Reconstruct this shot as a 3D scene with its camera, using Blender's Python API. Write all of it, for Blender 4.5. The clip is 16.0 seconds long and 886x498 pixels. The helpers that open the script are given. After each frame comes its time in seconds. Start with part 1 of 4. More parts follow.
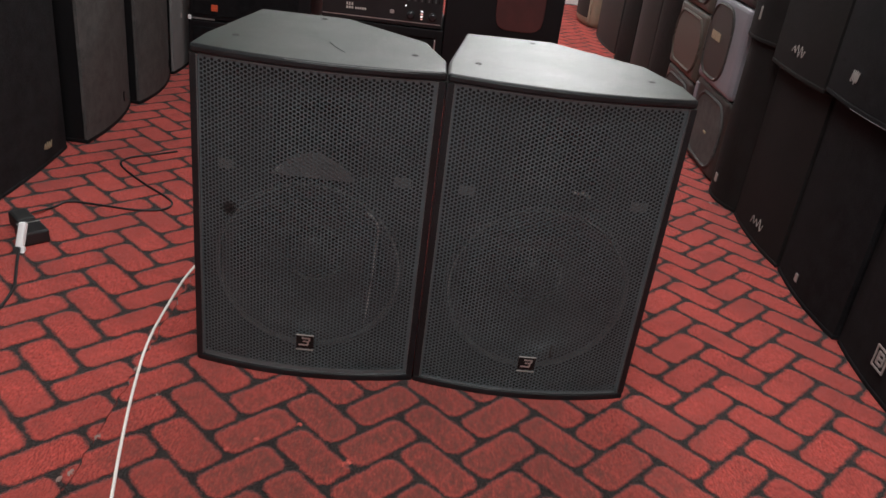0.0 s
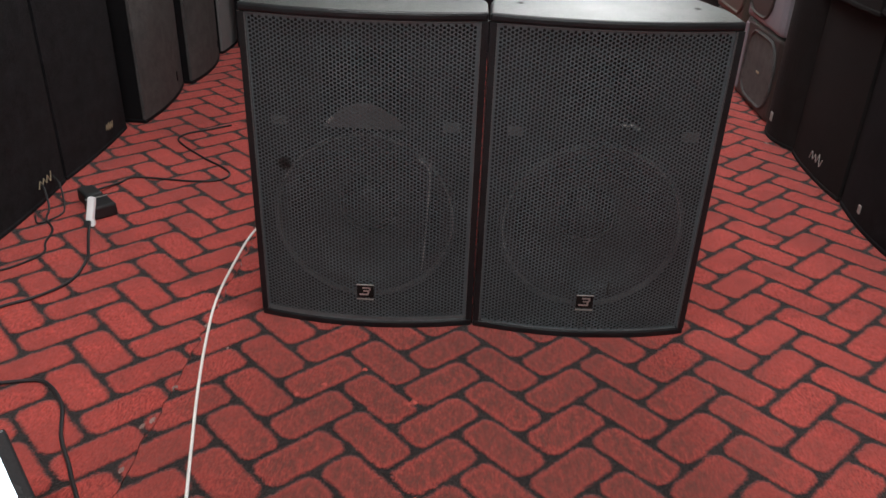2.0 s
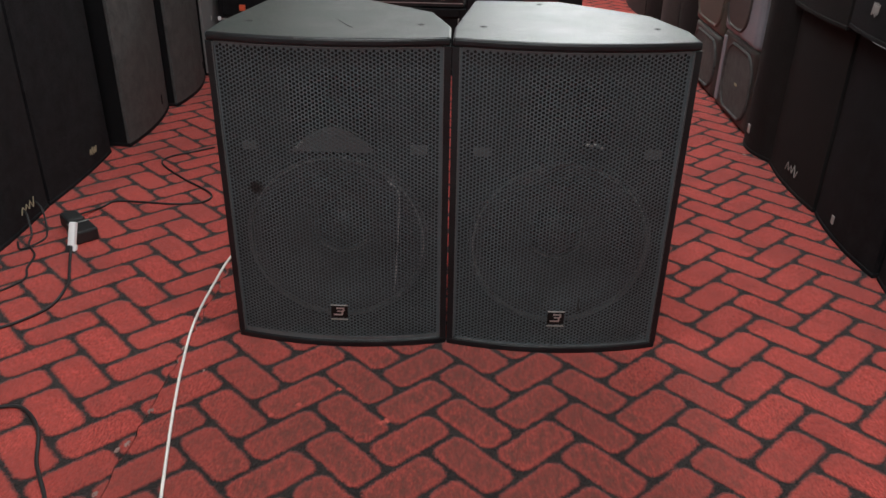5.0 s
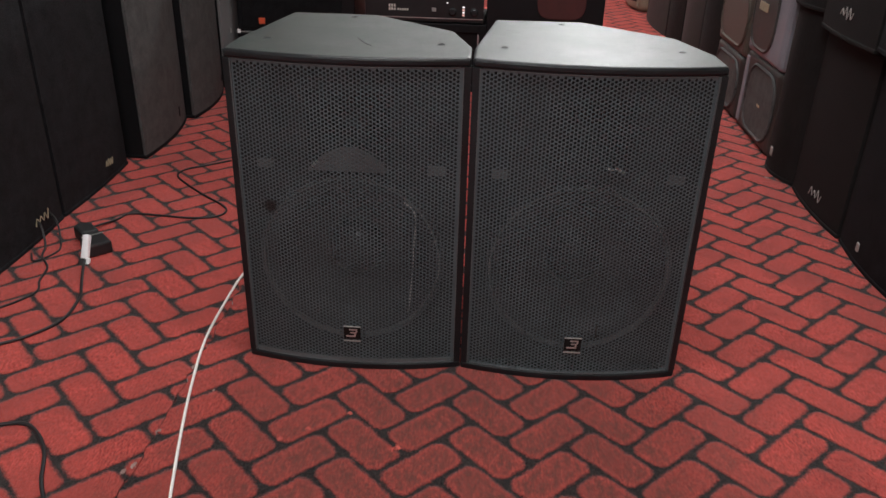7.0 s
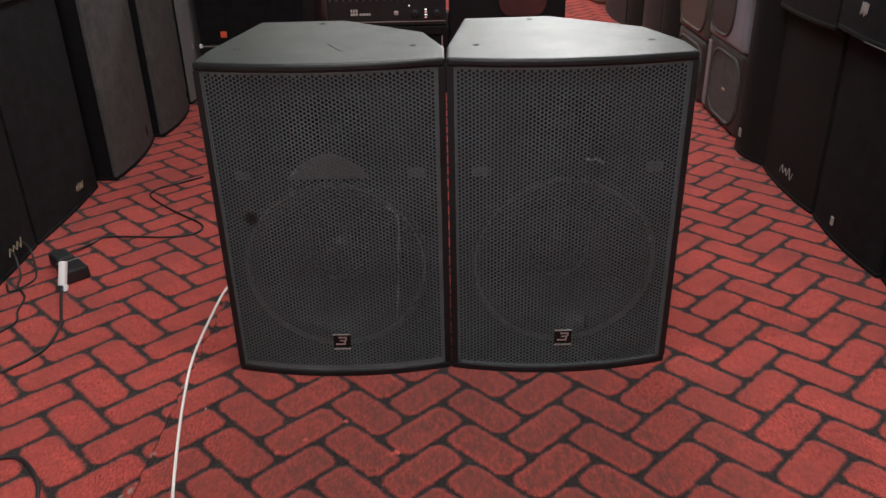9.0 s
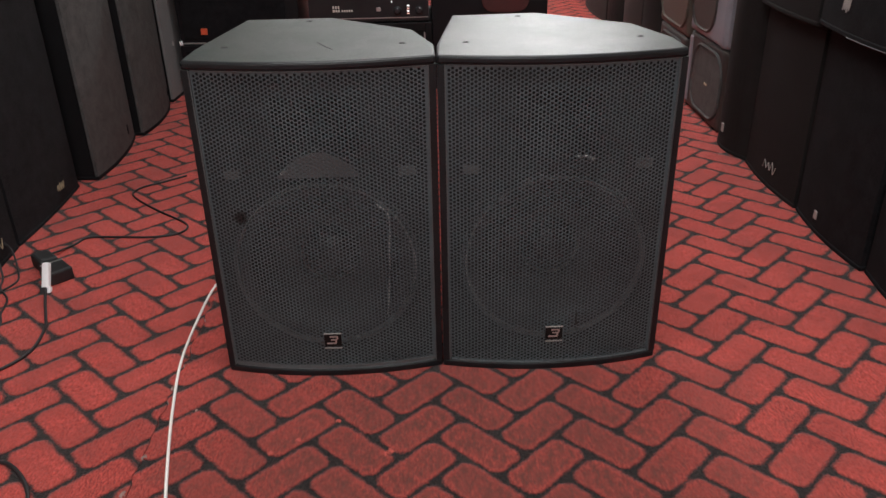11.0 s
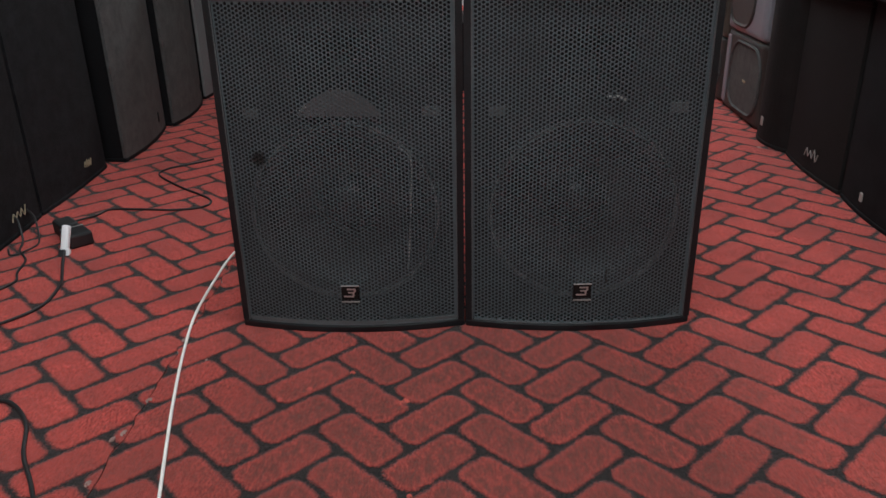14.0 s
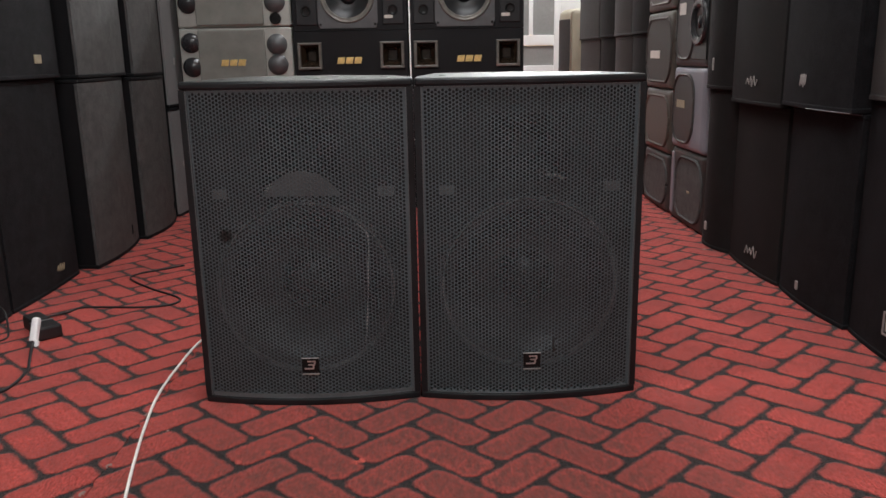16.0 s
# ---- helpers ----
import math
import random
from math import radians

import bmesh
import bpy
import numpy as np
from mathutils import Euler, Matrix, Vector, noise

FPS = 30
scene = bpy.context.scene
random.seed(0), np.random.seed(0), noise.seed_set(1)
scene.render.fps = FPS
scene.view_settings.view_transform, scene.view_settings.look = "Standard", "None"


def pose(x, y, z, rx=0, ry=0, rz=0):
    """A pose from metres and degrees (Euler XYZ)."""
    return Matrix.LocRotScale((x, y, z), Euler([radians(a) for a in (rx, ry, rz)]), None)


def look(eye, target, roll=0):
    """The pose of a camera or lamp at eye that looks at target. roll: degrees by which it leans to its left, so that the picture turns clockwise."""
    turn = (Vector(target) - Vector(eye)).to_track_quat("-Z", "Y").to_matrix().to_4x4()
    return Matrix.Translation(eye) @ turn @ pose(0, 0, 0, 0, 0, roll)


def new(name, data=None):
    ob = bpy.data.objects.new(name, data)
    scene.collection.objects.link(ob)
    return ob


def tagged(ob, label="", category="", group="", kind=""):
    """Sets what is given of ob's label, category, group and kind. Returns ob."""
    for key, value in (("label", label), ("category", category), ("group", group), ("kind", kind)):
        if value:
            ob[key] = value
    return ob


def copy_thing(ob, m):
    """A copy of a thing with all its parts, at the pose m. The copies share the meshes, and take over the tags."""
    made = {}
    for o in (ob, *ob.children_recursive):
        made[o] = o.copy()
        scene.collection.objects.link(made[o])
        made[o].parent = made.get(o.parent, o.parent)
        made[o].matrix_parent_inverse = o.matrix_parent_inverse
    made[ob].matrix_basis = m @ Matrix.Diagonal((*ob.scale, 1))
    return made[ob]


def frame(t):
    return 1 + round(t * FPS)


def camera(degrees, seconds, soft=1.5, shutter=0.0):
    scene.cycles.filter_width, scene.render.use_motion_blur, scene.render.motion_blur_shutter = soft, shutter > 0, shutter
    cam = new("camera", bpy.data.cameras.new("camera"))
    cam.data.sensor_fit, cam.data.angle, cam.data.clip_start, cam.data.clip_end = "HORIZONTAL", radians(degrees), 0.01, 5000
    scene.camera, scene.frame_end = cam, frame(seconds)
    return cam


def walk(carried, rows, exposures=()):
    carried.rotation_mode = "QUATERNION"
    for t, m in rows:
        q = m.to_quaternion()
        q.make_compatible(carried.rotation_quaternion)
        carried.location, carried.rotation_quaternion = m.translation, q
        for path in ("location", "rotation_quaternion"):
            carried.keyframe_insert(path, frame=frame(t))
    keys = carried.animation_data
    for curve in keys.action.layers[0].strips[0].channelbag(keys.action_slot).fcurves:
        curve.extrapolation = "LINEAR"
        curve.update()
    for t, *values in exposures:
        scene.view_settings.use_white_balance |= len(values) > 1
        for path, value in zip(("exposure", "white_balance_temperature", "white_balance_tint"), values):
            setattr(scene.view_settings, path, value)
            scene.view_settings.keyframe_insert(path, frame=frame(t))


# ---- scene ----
cam = camera(58.1, 16.0)
PATH = [
    (0, (-0.034, -1.378, 1.004), (0.049, 0.41, 0.111), 7.3),
    (0.5, (-0.023, -1.401, 0.987), (0.007, 0.399, 0.115), 6.3),
    (1, (-0.011, -1.422, 0.962), (-0.061, 0.35, 0.036), 4.2),
    (1.5, (-0.009, -1.425, 0.952), (-0.073, 0.338, 0.01), 3.0),
    (2, (-0.027, -1.427, 0.957), (-0.077, 0.33, 0.003), 2.1),
    (2.5, (0.0, -1.434, 0.967), (-0.033, 0.323, 0.013), 2.6),
    (3, (0.041, -1.452, 0.97), (0.012, 0.301, 0.008), 1.9),
    (3.5, (0.04, -1.451, 0.98), (0.011, 0.305, 0.023), 1.7),
    (4, (0.034, -1.453, 0.981), (-0.013, 0.316, 0.049), 1.1),
    (6.5, (0.03, -1.407, 0.986), (-0.039, 0.367, 0.064), 1.3),
    (7, (0.027, -1.403, 0.988), (-0.062, 0.38, 0.087), 1.6),
    (7.5, (0.027, -1.4, 0.994), (-0.062, 0.389, 0.103), 1.8),
    (8, (0.026, -1.404, 0.986), (-0.033, 0.388, 0.1), 1.1),
    (8.5, (0.014, -1.407, 0.979), (-0.012, 0.386, 0.093), -0.6),
    (9, (0.005, -1.403, 0.983), (-0.018, 0.386, 0.088), -1.4),
    (11.3, (-0.02, -1.399, 0.987), (0.01, 0.382, 0.078), -1.2),
    (11.5, (-0.022, -1.404, 0.999), (0.001, 0.358, 0.054), -1.4),
    (12, (-0.036, -1.403, 1.066), (-0.081, 0.241, -0.073), -1.4),
    (12.5, (-0.047, -1.4, 1.123), (-0.113, 0.19, -0.088), -3.2),
    (13, (-0.032, -1.403, 1.1), (-0.035, 0.216, -0.074), -0.6),
    (13.5, (-0.006, -1.412, 0.966), (-0.028, 0.306, -0.057), -1.6),
    (14, (-0.001, -1.416, 0.793), (-0.054, 0.414, -0.013), -1.1),
    (14.5, (0.003, -1.47, 0.68), (-0.013, 0.41, -0.002), 0.4),
    (15, (0.008, -1.531, 0.677), (0.008, 0.372, 0.061), -0.5),
    (15.5, (0.026, -1.553, 0.698), (0.033, 0.372, 0.156), -1.1),
    (16, (0.037, -1.554, 0.699), (0.054, 0.389, 0.225), -1.1),
]
EXPOSURES = [  # seconds, stops, kelvin, tint
    (0, 0.0, 6550, 10), (2, 0.02, 6450, 10), (3.5, -0.09, 6350, 7), (4, -0.09, 6350, 6), (6.5, -0.05, 6450, 10), (9, -0.05, 6600, 11), (11.5, 0.05, 6550, 11), (12, 0.08, 5880, 10), (12.5, -0.77, 5300, 4),
    (13, -0.17, 5560, 3), (14, -0.15, 6050, 4), (15, 0.0, 6350, 10), (16, 0.0, 6450, 10),
]
walk(cam, [(t, look(eye, target, roll)) for t, eye, target, roll in PATH], EXPOSURES)

# ---- light ----
world = bpy.data.worlds.new("world")
scene.world = world
world.use_nodes = True
wn = world.node_tree
sky = wn.nodes.new("ShaderNodeTexSky")
sky.sky_type, sky.sun_disc, sky.sun_elevation, sky.sun_rotation = "NISHITA", False, radians(40), radians(20)
wn.links.new(sky.outputs["Color"], wn.nodes["Background"].inputs["Color"])
wn.nodes["Background"].inputs["Strength"].default_value = 0.1


def area_lamp(name, x, y, z, sx, sy, watts, colour, rx=0):
    data = bpy.data.lights.new(name, "AREA")
    data.shape, data.size, data.size_y, data.energy, data.color = "RECTANGLE", sx, sy, watts, colour
    ob = new(name, data)
    ob.matrix_world = pose(x, y, z, rx, 0, 0)
    return ob


CEIL, Y_END = 2.8, 5.25
LAMPS = [  # x, y, watts of the ceiling tubes; unseen, number and places assumed for brightness
    (-0.1, -2.2, 54.0), (0.0, -0.35, 31.0), (0.1, 1.75, 20.0), (0.6, 4.0, 46.0),
]
for lx, ly, watts in LAMPS:
    area_lamp("ceiling_tube_light", lx, ly, CEIL - 0.085, 1.2, 0.12, watts, (0.97, 0.985, 1.0))
# x, watts of unseen end-wall tubes, added to put sheen on the lids
ADDED_WALL_TUBES = ((0.95, 35.0), (-0.72, 6.0))
for lx, watts in ADDED_WALL_TUBES:
    area_lamp("added_wall_tube_light", lx, Y_END - 0.10, 2.22, 1.15, 0.10, watts, (0.97, 0.985, 1.0), -100)

# ---- materials ----


def nodes_of(name):
    m = bpy.data.materials.new(name)
    m.use_nodes = True
    return m, m.node_tree, m.node_tree.nodes["Principled BSDF"]


def add(tree, kind, **values):
    n = tree.nodes.new(kind)
    for k, v in values.items():
        if k in n.inputs:
            n.inputs[k].default_value = v
    return n


def math_node(tree, op, a, b=None, c=None):
    n = tree.nodes.new("ShaderNodeMath")
    n.operation = op
    for i, v in enumerate((a, b, c)):
        if v is None:
            continue
        if isinstance(v, (int, float)):
            n.inputs[i].default_value = v
        else:
            tree.links.new(v, n.inputs[i])
    return n.outputs[0]


def noise_out(tree, scale, detail=4.0, rough=0.6, coord=None):
    n = add(tree, "ShaderNodeTexNoise", Scale=scale, Detail=detail, Roughness=rough)
    if coord is not None:
        tree.links.new(coord, n.inputs["Vector"])
    return n.outputs[0]


def mix_colour(tree, fac, a, b):
    n = tree.nodes.new("ShaderNodeMix")
    n.data_type = "RGBA"
    for sock, v in ((n.inputs[0], fac), (n.inputs[6], a), (n.inputs[7], b)):
        if isinstance(v, (int, float)):
            sock.default_value = v
        elif isinstance(v, tuple):
            sock.default_value = (*v, 1)
        else:
            tree.links.new(v, sock)
    return n.outputs[2]


def ramp01(tree, v, lo, hi):
    n = tree.nodes.new("ShaderNodeMapRange")
    n.interpolation_type = "SMOOTHSTEP"
    tree.links.new(v, n.inputs[0])
    n.inputs[1].default_value, n.inputs[2].default_value = lo, hi
    return n.outputs[0]


def surface(name, colour, rough=0.6, metal=0.0, grain=400.0, bump=0.15, vary=0.35, patch=6.0, worn=None, spec=0.5, dust=None):
    """A surface with fine grain, broad patches and a little relief; dust: paler colour of faces that look up, settled
    dust with painted sheen.
    """
    m, tree, bsdf = nodes_of(name)
    geo = tree.nodes.new("ShaderNodeTexCoord").outputs["Object"]
    fine, broad = noise_out(tree, grain, 3, 0.6, geo), noise_out(tree, patch, 6, 0.65, geo)
    dark = tuple(c * (1 - vary) for c in colour)
    light = tuple(min(1.0, c * (1 + vary * 0.6)) for c in (worn or colour))
    both = math_node(tree, "ADD", math_node(tree, "MULTIPLY", fine, 0.45), math_node(tree, "MULTIPLY", broad, 0.55))
    paint = mix_colour(tree, ramp01(tree, both, 0.3, 0.7), dark, light)
    if dust:
        up = tree.nodes.new("ShaderNodeSeparateXYZ")
        tree.links.new(tree.nodes.new("ShaderNodeNewGeometry").outputs["Normal"], up.inputs[0])
        streak = noise_out(tree, 22.0, 6, 0.7, geo)
        cover = math_node(tree, "MULTIPLY_ADD", ramp01(tree, math_node(tree, "ADD", math_node(tree, "MULTIPLY", broad, 0.6), math_node(tree, "MULTIPLY", streak, 0.4)), 0.30, 0.68), 0.65, 0.35)
        paint = mix_colour(tree, math_node(tree, "MULTIPLY", ramp01(tree, up.outputs[2], 0.95, 0.999), cover), paint, dust)
    tree.links.new(paint, bsdf.inputs["Base Color"])
    tree.links.new(math_node(tree, "MULTIPLY_ADD", broad, 0.25, rough - 0.125), bsdf.inputs["Roughness"])
    bsdf.inputs["Metallic"].default_value = metal
    bsdf.inputs["Specular IOR Level"].default_value = spec
    if bump:
        b = add(tree, "ShaderNodeBump", Strength=bump, Distance=0.002)
        tree.links.new(fine, b.inputs["Height"])
        tree.links.new(b.outputs[0], bsdf.inputs["Normal"])
    return m


def glow(name, colour, strength):
    m, tree, bsdf = nodes_of(name)
    bsdf.inputs["Base Color"].default_value = (*colour, 1)
    bsdf.inputs["Emission Color"].default_value = (*colour, 1)
    bsdf.inputs["Emission Strength"].default_value = strength
    return m


def carpet_material(name, x0, y0, turn):
    """Tufted carpet with a printed herringbone of rounded red blocks on charcoal; (x0, y0) is the middle of one block."""
    m, tree, bsdf = nodes_of(name)
    root2 = math.sqrt(2)
    pitch_x, pitch_y = 0.2285, 0.1115
    place = tree.nodes.new("ShaderNodeNewGeometry").outputs["Position"]
    mapping = tree.nodes.new("ShaderNodeMapping")
    mapping.vector_type = "TEXTURE"
    mapping.inputs["Location"].default_value = (x0, y0, 0)
    mapping.inputs["Rotation"].default_value = (0, 0, radians(turn))
    mapping.inputs["Scale"].default_value = (pitch_x / (2 * root2), pitch_y / root2, 1)
    tree.links.new(place, mapping.inputs["Vector"])
    # fuzzy outline of the pile
    fuzz = add(tree, "ShaderNodeTexNoise", Scale=290.0, Detail=2.0)
    tree.links.new(place, fuzz.inputs["Vector"])
    sep = tree.nodes.new("ShaderNodeSeparateXYZ")
    tree.links.new(mapping.outputs[0], sep.inputs[0])
    half_long, half_wide, corner = 0.915, 0.435, 0.25
    best = None
    for slant, shift in ((1, 0.0), (-1, root2)):
        x = math_node(tree, "WRAP", math_node(tree, "ADD", sep.outputs[0], shift), root2, -root2)
        y = math_node(tree, "WRAP", math_node(tree, "ADD", sep.outputs[1], shift / 2), root2 / 2, -root2 / 2)
        for j in (-1, 0, 1):
            yj = math_node(tree, "ADD", y, j * root2)
            u = math_node(tree, "MULTIPLY", math_node(tree, "ADD", yj, math_node(tree, "MULTIPLY", x, slant)), 1 / root2)
            v = math_node(tree, "MULTIPLY", math_node(tree, "SUBTRACT", yj, math_node(tree, "MULTIPLY", x, slant)), 1 / root2)
            qu = math_node(tree, "MAXIMUM", math_node(tree, "SUBTRACT", math_node(tree, "ABSOLUTE", u), half_long - corner), 0.0)
            qv = math_node(tree, "MAXIMUM", math_node(tree, "SUBTRACT", math_node(tree, "ABSOLUTE", v), half_wide - corner), 0.0)
            d = math_node(tree, "SQRT", math_node(tree, "ADD", math_node(tree, "MULTIPLY", qu, qu), math_node(tree, "MULTIPLY", qv, qv)))
            best = d if best is None else math_node(tree, "MINIMUM", best, d)
    edge = math_node(tree, "ADD", best, math_node(tree, "MULTIPLY", math_node(tree, "SUBTRACT", fuzz.outputs[0], 0.5), 0.15))
    ragged = noise_out(tree, 48.0, 3, 0.6, place)
    edge = math_node(tree, "ADD", edge, math_node(tree, "MULTIPLY", math_node(tree, "SUBTRACT", ragged, 0.5), 0.15))
    block = math_node(tree, "SUBTRACT", 1.0, ramp01(tree, edge, corner - 0.06, corner + 0.06))
    pile = noise_out(tree, 420.0, 3, 0.75, place)
    rows_map = tree.nodes.new("ShaderNodeMapping")
    rows_map.inputs["Scale"].default_value = (1.0, 0.35, 1.0)
    tree.links.new(place, rows_map.inputs["Vector"])
    tuft = noise_out(tree, 260.0, 3, 0.7, rows_map.outputs[0])
    worn = noise_out(tree, 5.5, 5, 0.62, place)
    stain = noise_out(tree, 13.0, 5, 0.65, place)
    cell = tree.nodes.new("ShaderNodeTexVoronoi")
    cell.inputs["Scale"].default_value = 7.5
    tree.links.new(place, cell.inputs["Vector"])
    # matted and combed tufts, several centimetres long
    matted = noise_out(tree, 95.0, 5, 0.78, rows_map.outputs[0])
    tone = ramp01(tree, math_node(tree, "ADD", math_node(tree, "MULTIPLY", pile, 0.5), math_node(tree, "MULTIPLY", tuft, 0.5)), 0.40, 0.60)
    red = mix_colour(tree, tone, (0.19, 0.019, 0.016), (0.69, 0.100, 0.077))
    red = mix_colour(tree, math_node(tree, "MULTIPLY", ramp01(tree, matted, 0.46, 0.70), 0.42), red, (0.17, 0.019, 0.015))
    red = mix_colour(tree, math_node(tree, "MULTIPLY", ramp01(tree, matted, 0.47, 0.28), 0.32), red, (0.70, 0.130, 0.092))
    red = mix_colour(tree, math_node(tree, "MULTIPLY", ramp01(tree, worn, 0.42, 0.62), 0.6), red, (0.27, 0.046, 0.038))
    red = mix_colour(tree, math_node(tree, "MULTIPLY", ramp01(tree, stain, 0.52, 0.78), 0.55), red, (0.17, 0.026, 0.022))
    red = mix_colour(tree, math_node(tree, "MULTIPLY", cell.outputs["Color"], 0.25), red, (0.63, 0.105, 0.080))
    spot = tree.nodes.new("ShaderNodeVectorMath")
    spot.operation = "DISTANCE"
    spot.inputs[1].default_value = (0.02, -0.42, 0.0)
    tree.links.new(place, spot.inputs[0])
    tread = ramp01(tree, math_node(tree, "ADD", spot.outputs["Value"], math_node(tree, "MULTIPLY", math_node(tree, "SUBTRACT", stain, 0.5), 0.9)), 0.80, 0.26)
    grime = math_node(tree, "MULTIPLY", tread, math_node(tree, "ADD", 0.38, math_node(tree, "MULTIPLY", ramp01(tree, math_node(tree, "ADD", math_node(tree, "MULTIPLY", matted, 0.6), math_node(tree, "MULTIPLY", pile, 0.4)), 0.40, 0.58), 0.58)))
    core = ramp01(tree, best, corner, corner * 0.25)
    grime = math_node(tree, "MULTIPLY", grime, math_node(tree, "ADD", 0.45, math_node(tree, "MULTIPLY", core, 0.55)))
    red = mix_colour(tree, grime, red, (0.140, 0.046, 0.036))
    grey = mix_colour(tree, tone, (0.006, 0.0045, 0.0045), (0.030, 0.023, 0.022))
    grey = mix_colour(tree, math_node(tree, "MULTIPLY", ramp01(tree, stain, 0.42, 0.75), 0.5), grey, (0.046, 0.038, 0.034))
    tree.links.new(mix_colour(tree, block, grey, red), bsdf.inputs["Base Color"])
    bsdf.inputs["Roughness"].default_value = 0.95
    bsdf.inputs["Specular IOR Level"].default_value = 0.12
    bsdf.inputs["Sheen Weight"].default_value = 0.12
    height = math_node(tree, "ADD", math_node(tree, "MULTIPLY", block, 1.4), math_node(tree, "ADD", pile, tuft))
    b = add(tree, "ShaderNodeBump", Strength=0.7, Distance=0.003)
    tree.links.new(height, b.inputs["Height"])
    tree.links.new(b.outputs[0], bsdf.inputs["Normal"])
    return m


# grey-green lid tops: dust, with part of the grazing sheen in the colour
M_BOX = surface("black_textured_paint", (0.0055, 0.0068, 0.0080), 0.36, 0, 900, 0.2, 0.4, 9, worn=(0.012, 0.0145, 0.0165), spec=0.36, dust=(0.032, 0.046, 0.041))
M_GRILLE = surface("powder_coated_steel", (0.067, 0.085, 0.093), 0.5, 0.0, 700, 0.05, 0.25, 7, worn=(0.081, 0.100, 0.109))
M_GRILLE_SPOT = surface("stained_powder_coated_steel", (0.067, 0.085, 0.093), 0.5, 0.0, 700, 0.05, 0.25, 7, worn=(0.081, 0.100, 0.109))
spot_tree = M_GRILLE_SPOT.node_tree
spot_bsdf = spot_tree.nodes["Principled BSDF"]
spot_at = spot_tree.nodes.new("ShaderNodeVectorMath")
spot_at.operation = "DISTANCE"
spot_at.inputs[1].default_value = (0.059, -0.003, 0.340)
spot_coord = spot_tree.nodes.new("ShaderNodeTexCoord").outputs["Object"]
spot_tree.links.new(spot_coord, spot_at.inputs[0])
spot_edge = math_node(spot_tree, "MULTIPLY_ADD", math_node(spot_tree, "SUBTRACT", noise_out(spot_tree, 90.0, 3, 0.6, spot_coord), 0.5), 0.018, spot_at.outputs["Value"])
spot_tree.links.new(mix_colour(spot_tree, ramp01(spot_tree, spot_edge, 0.021, 0.009), spot_bsdf.inputs["Base Color"].links[0].from_socket, (0.012, 0.011, 0.011)), spot_bsdf.inputs["Base Color"])
M_LIP = surface("grille_edge_steel", (0.11, 0.12, 0.124), 0.45, 0.3, 500, 0.05, 0.25, 9)
M_TRIM = surface("pale_grey_trim", (0.135, 0.142, 0.142), 0.5, 0, 300, 0.05, 0.25, 12)
M_HORN_LIP = surface("glossy_grey_horn_lip", (0.115, 0.122, 0.122), 0.22, 0, 300, 0.03, 0.25, 12, spec=0.8)
M_RING = surface("grey_trim_ring", (0.095, 0.097, 0.096), 0.5, 0, 300, 0.05, 0.25, 12)
M_GASKET = surface("pale_driver_gasket", (0.125, 0.126, 0.124), 0.4, 0, 300, 0.05, 0.4, 25)
M_WIRE = surface("pale_wire_sleeve", (0.31, 0.31, 0.30), 0.5, 0, 300, 0.05, 0.2, 20)
M_KRIM = surface("worn_grey_horn_rim", (0.18, 0.17, 0.15), 0.35, 0.2, 300, 0.1, 0.4, 30)
# the brown is an amber reflection put into the black horn's colour
M_KHORN = surface("black_horn_amber_reflection", (0.045, 0.030, 0.020), 0.22, 0, 300, 0.05, 0.4, 30)
M_KPLATE = surface("dark_grey_driver_plate", (0.120, 0.122, 0.125), 0.4, 0.2, 300, 0.08, 0.25, 14)
M_MARK = surface("dull_pale_mark", (0.36, 0.34, 0.32), 0.5, 0.2, 300, 0.05, 0.3, 40)
M_BAFFLE = surface("matt_black_baffle", (0.014, 0.014, 0.015), 0.8, 0, 300, 0.1, 0.3, 8)
M_CONE = surface("paper_cone", (0.017, 0.018, 0.0195), 0.36, 0, 600, 0.2, 0.3, 20)
M_CAP = surface("grey_dust_cap", (0.017, 0.018, 0.0195), 0.36, 0, 500, 0.1, 0.25, 20)
M_RUBBER = surface("black_rubber", (0.02, 0.02, 0.02), 0.6, 0, 400, 0.1, 0.3, 12)
M_HORN = surface("black_gloss_plastic", (0.03, 0.03, 0.032), 0.25, 0, 300, 0.02, 0.2, 12)
M_BADGE = surface("badge_black", (0.010, 0.010, 0.010), 0.35, 0, 300, 0.02, 0.2, 30, spec=0.25)
M_SILVER = surface("brushed_silver", (0.62, 0.62, 0.6), 0.35, 0.8, 500, 0.05, 0.2, 40)
M_GOLD = surface("gold_foil", (0.85, 0.62, 0.24), 0.4, 0.35, 500, 0.05, 0.3, 40)
M_FRONT_DARK = surface("charcoal_speaker_front", (0.0058, 0.0058, 0.0074), 0.85, 0, 300, 0.6, 0.7, 24, worn=(0.0100, 0.0098, 0.0110), spec=0.16)
M_FRONT_LEFT = surface("blue_black_speaker_cloth", (0.0095, 0.0095, 0.0112), 0.85, 0, 300, 0.6, 0.7, 24, worn=(0.0150, 0.0148, 0.0165), spec=0.2)
# next two greys are raised to carry the bright light on far left cabinets
M_FRONT_GREY = surface("light_raised_grey_front", (0.064, 0.064, 0.063), 0.75, 0, 300, 0.6, 0.5, 26, worn=(0.078, 0.077, 0.075))
M_FRONT_PALE = surface("light_raised_pale_front", (0.19, 0.19, 0.19), 0.7, 0, 500, 0.3, 0.25, 4)
M_FRONT_BROWN = surface("brownish_speaker_front", (0.0135, 0.012, 0.0118), 0.8, 0, 350, 0.6, 0.45, 12, spec=0.18)
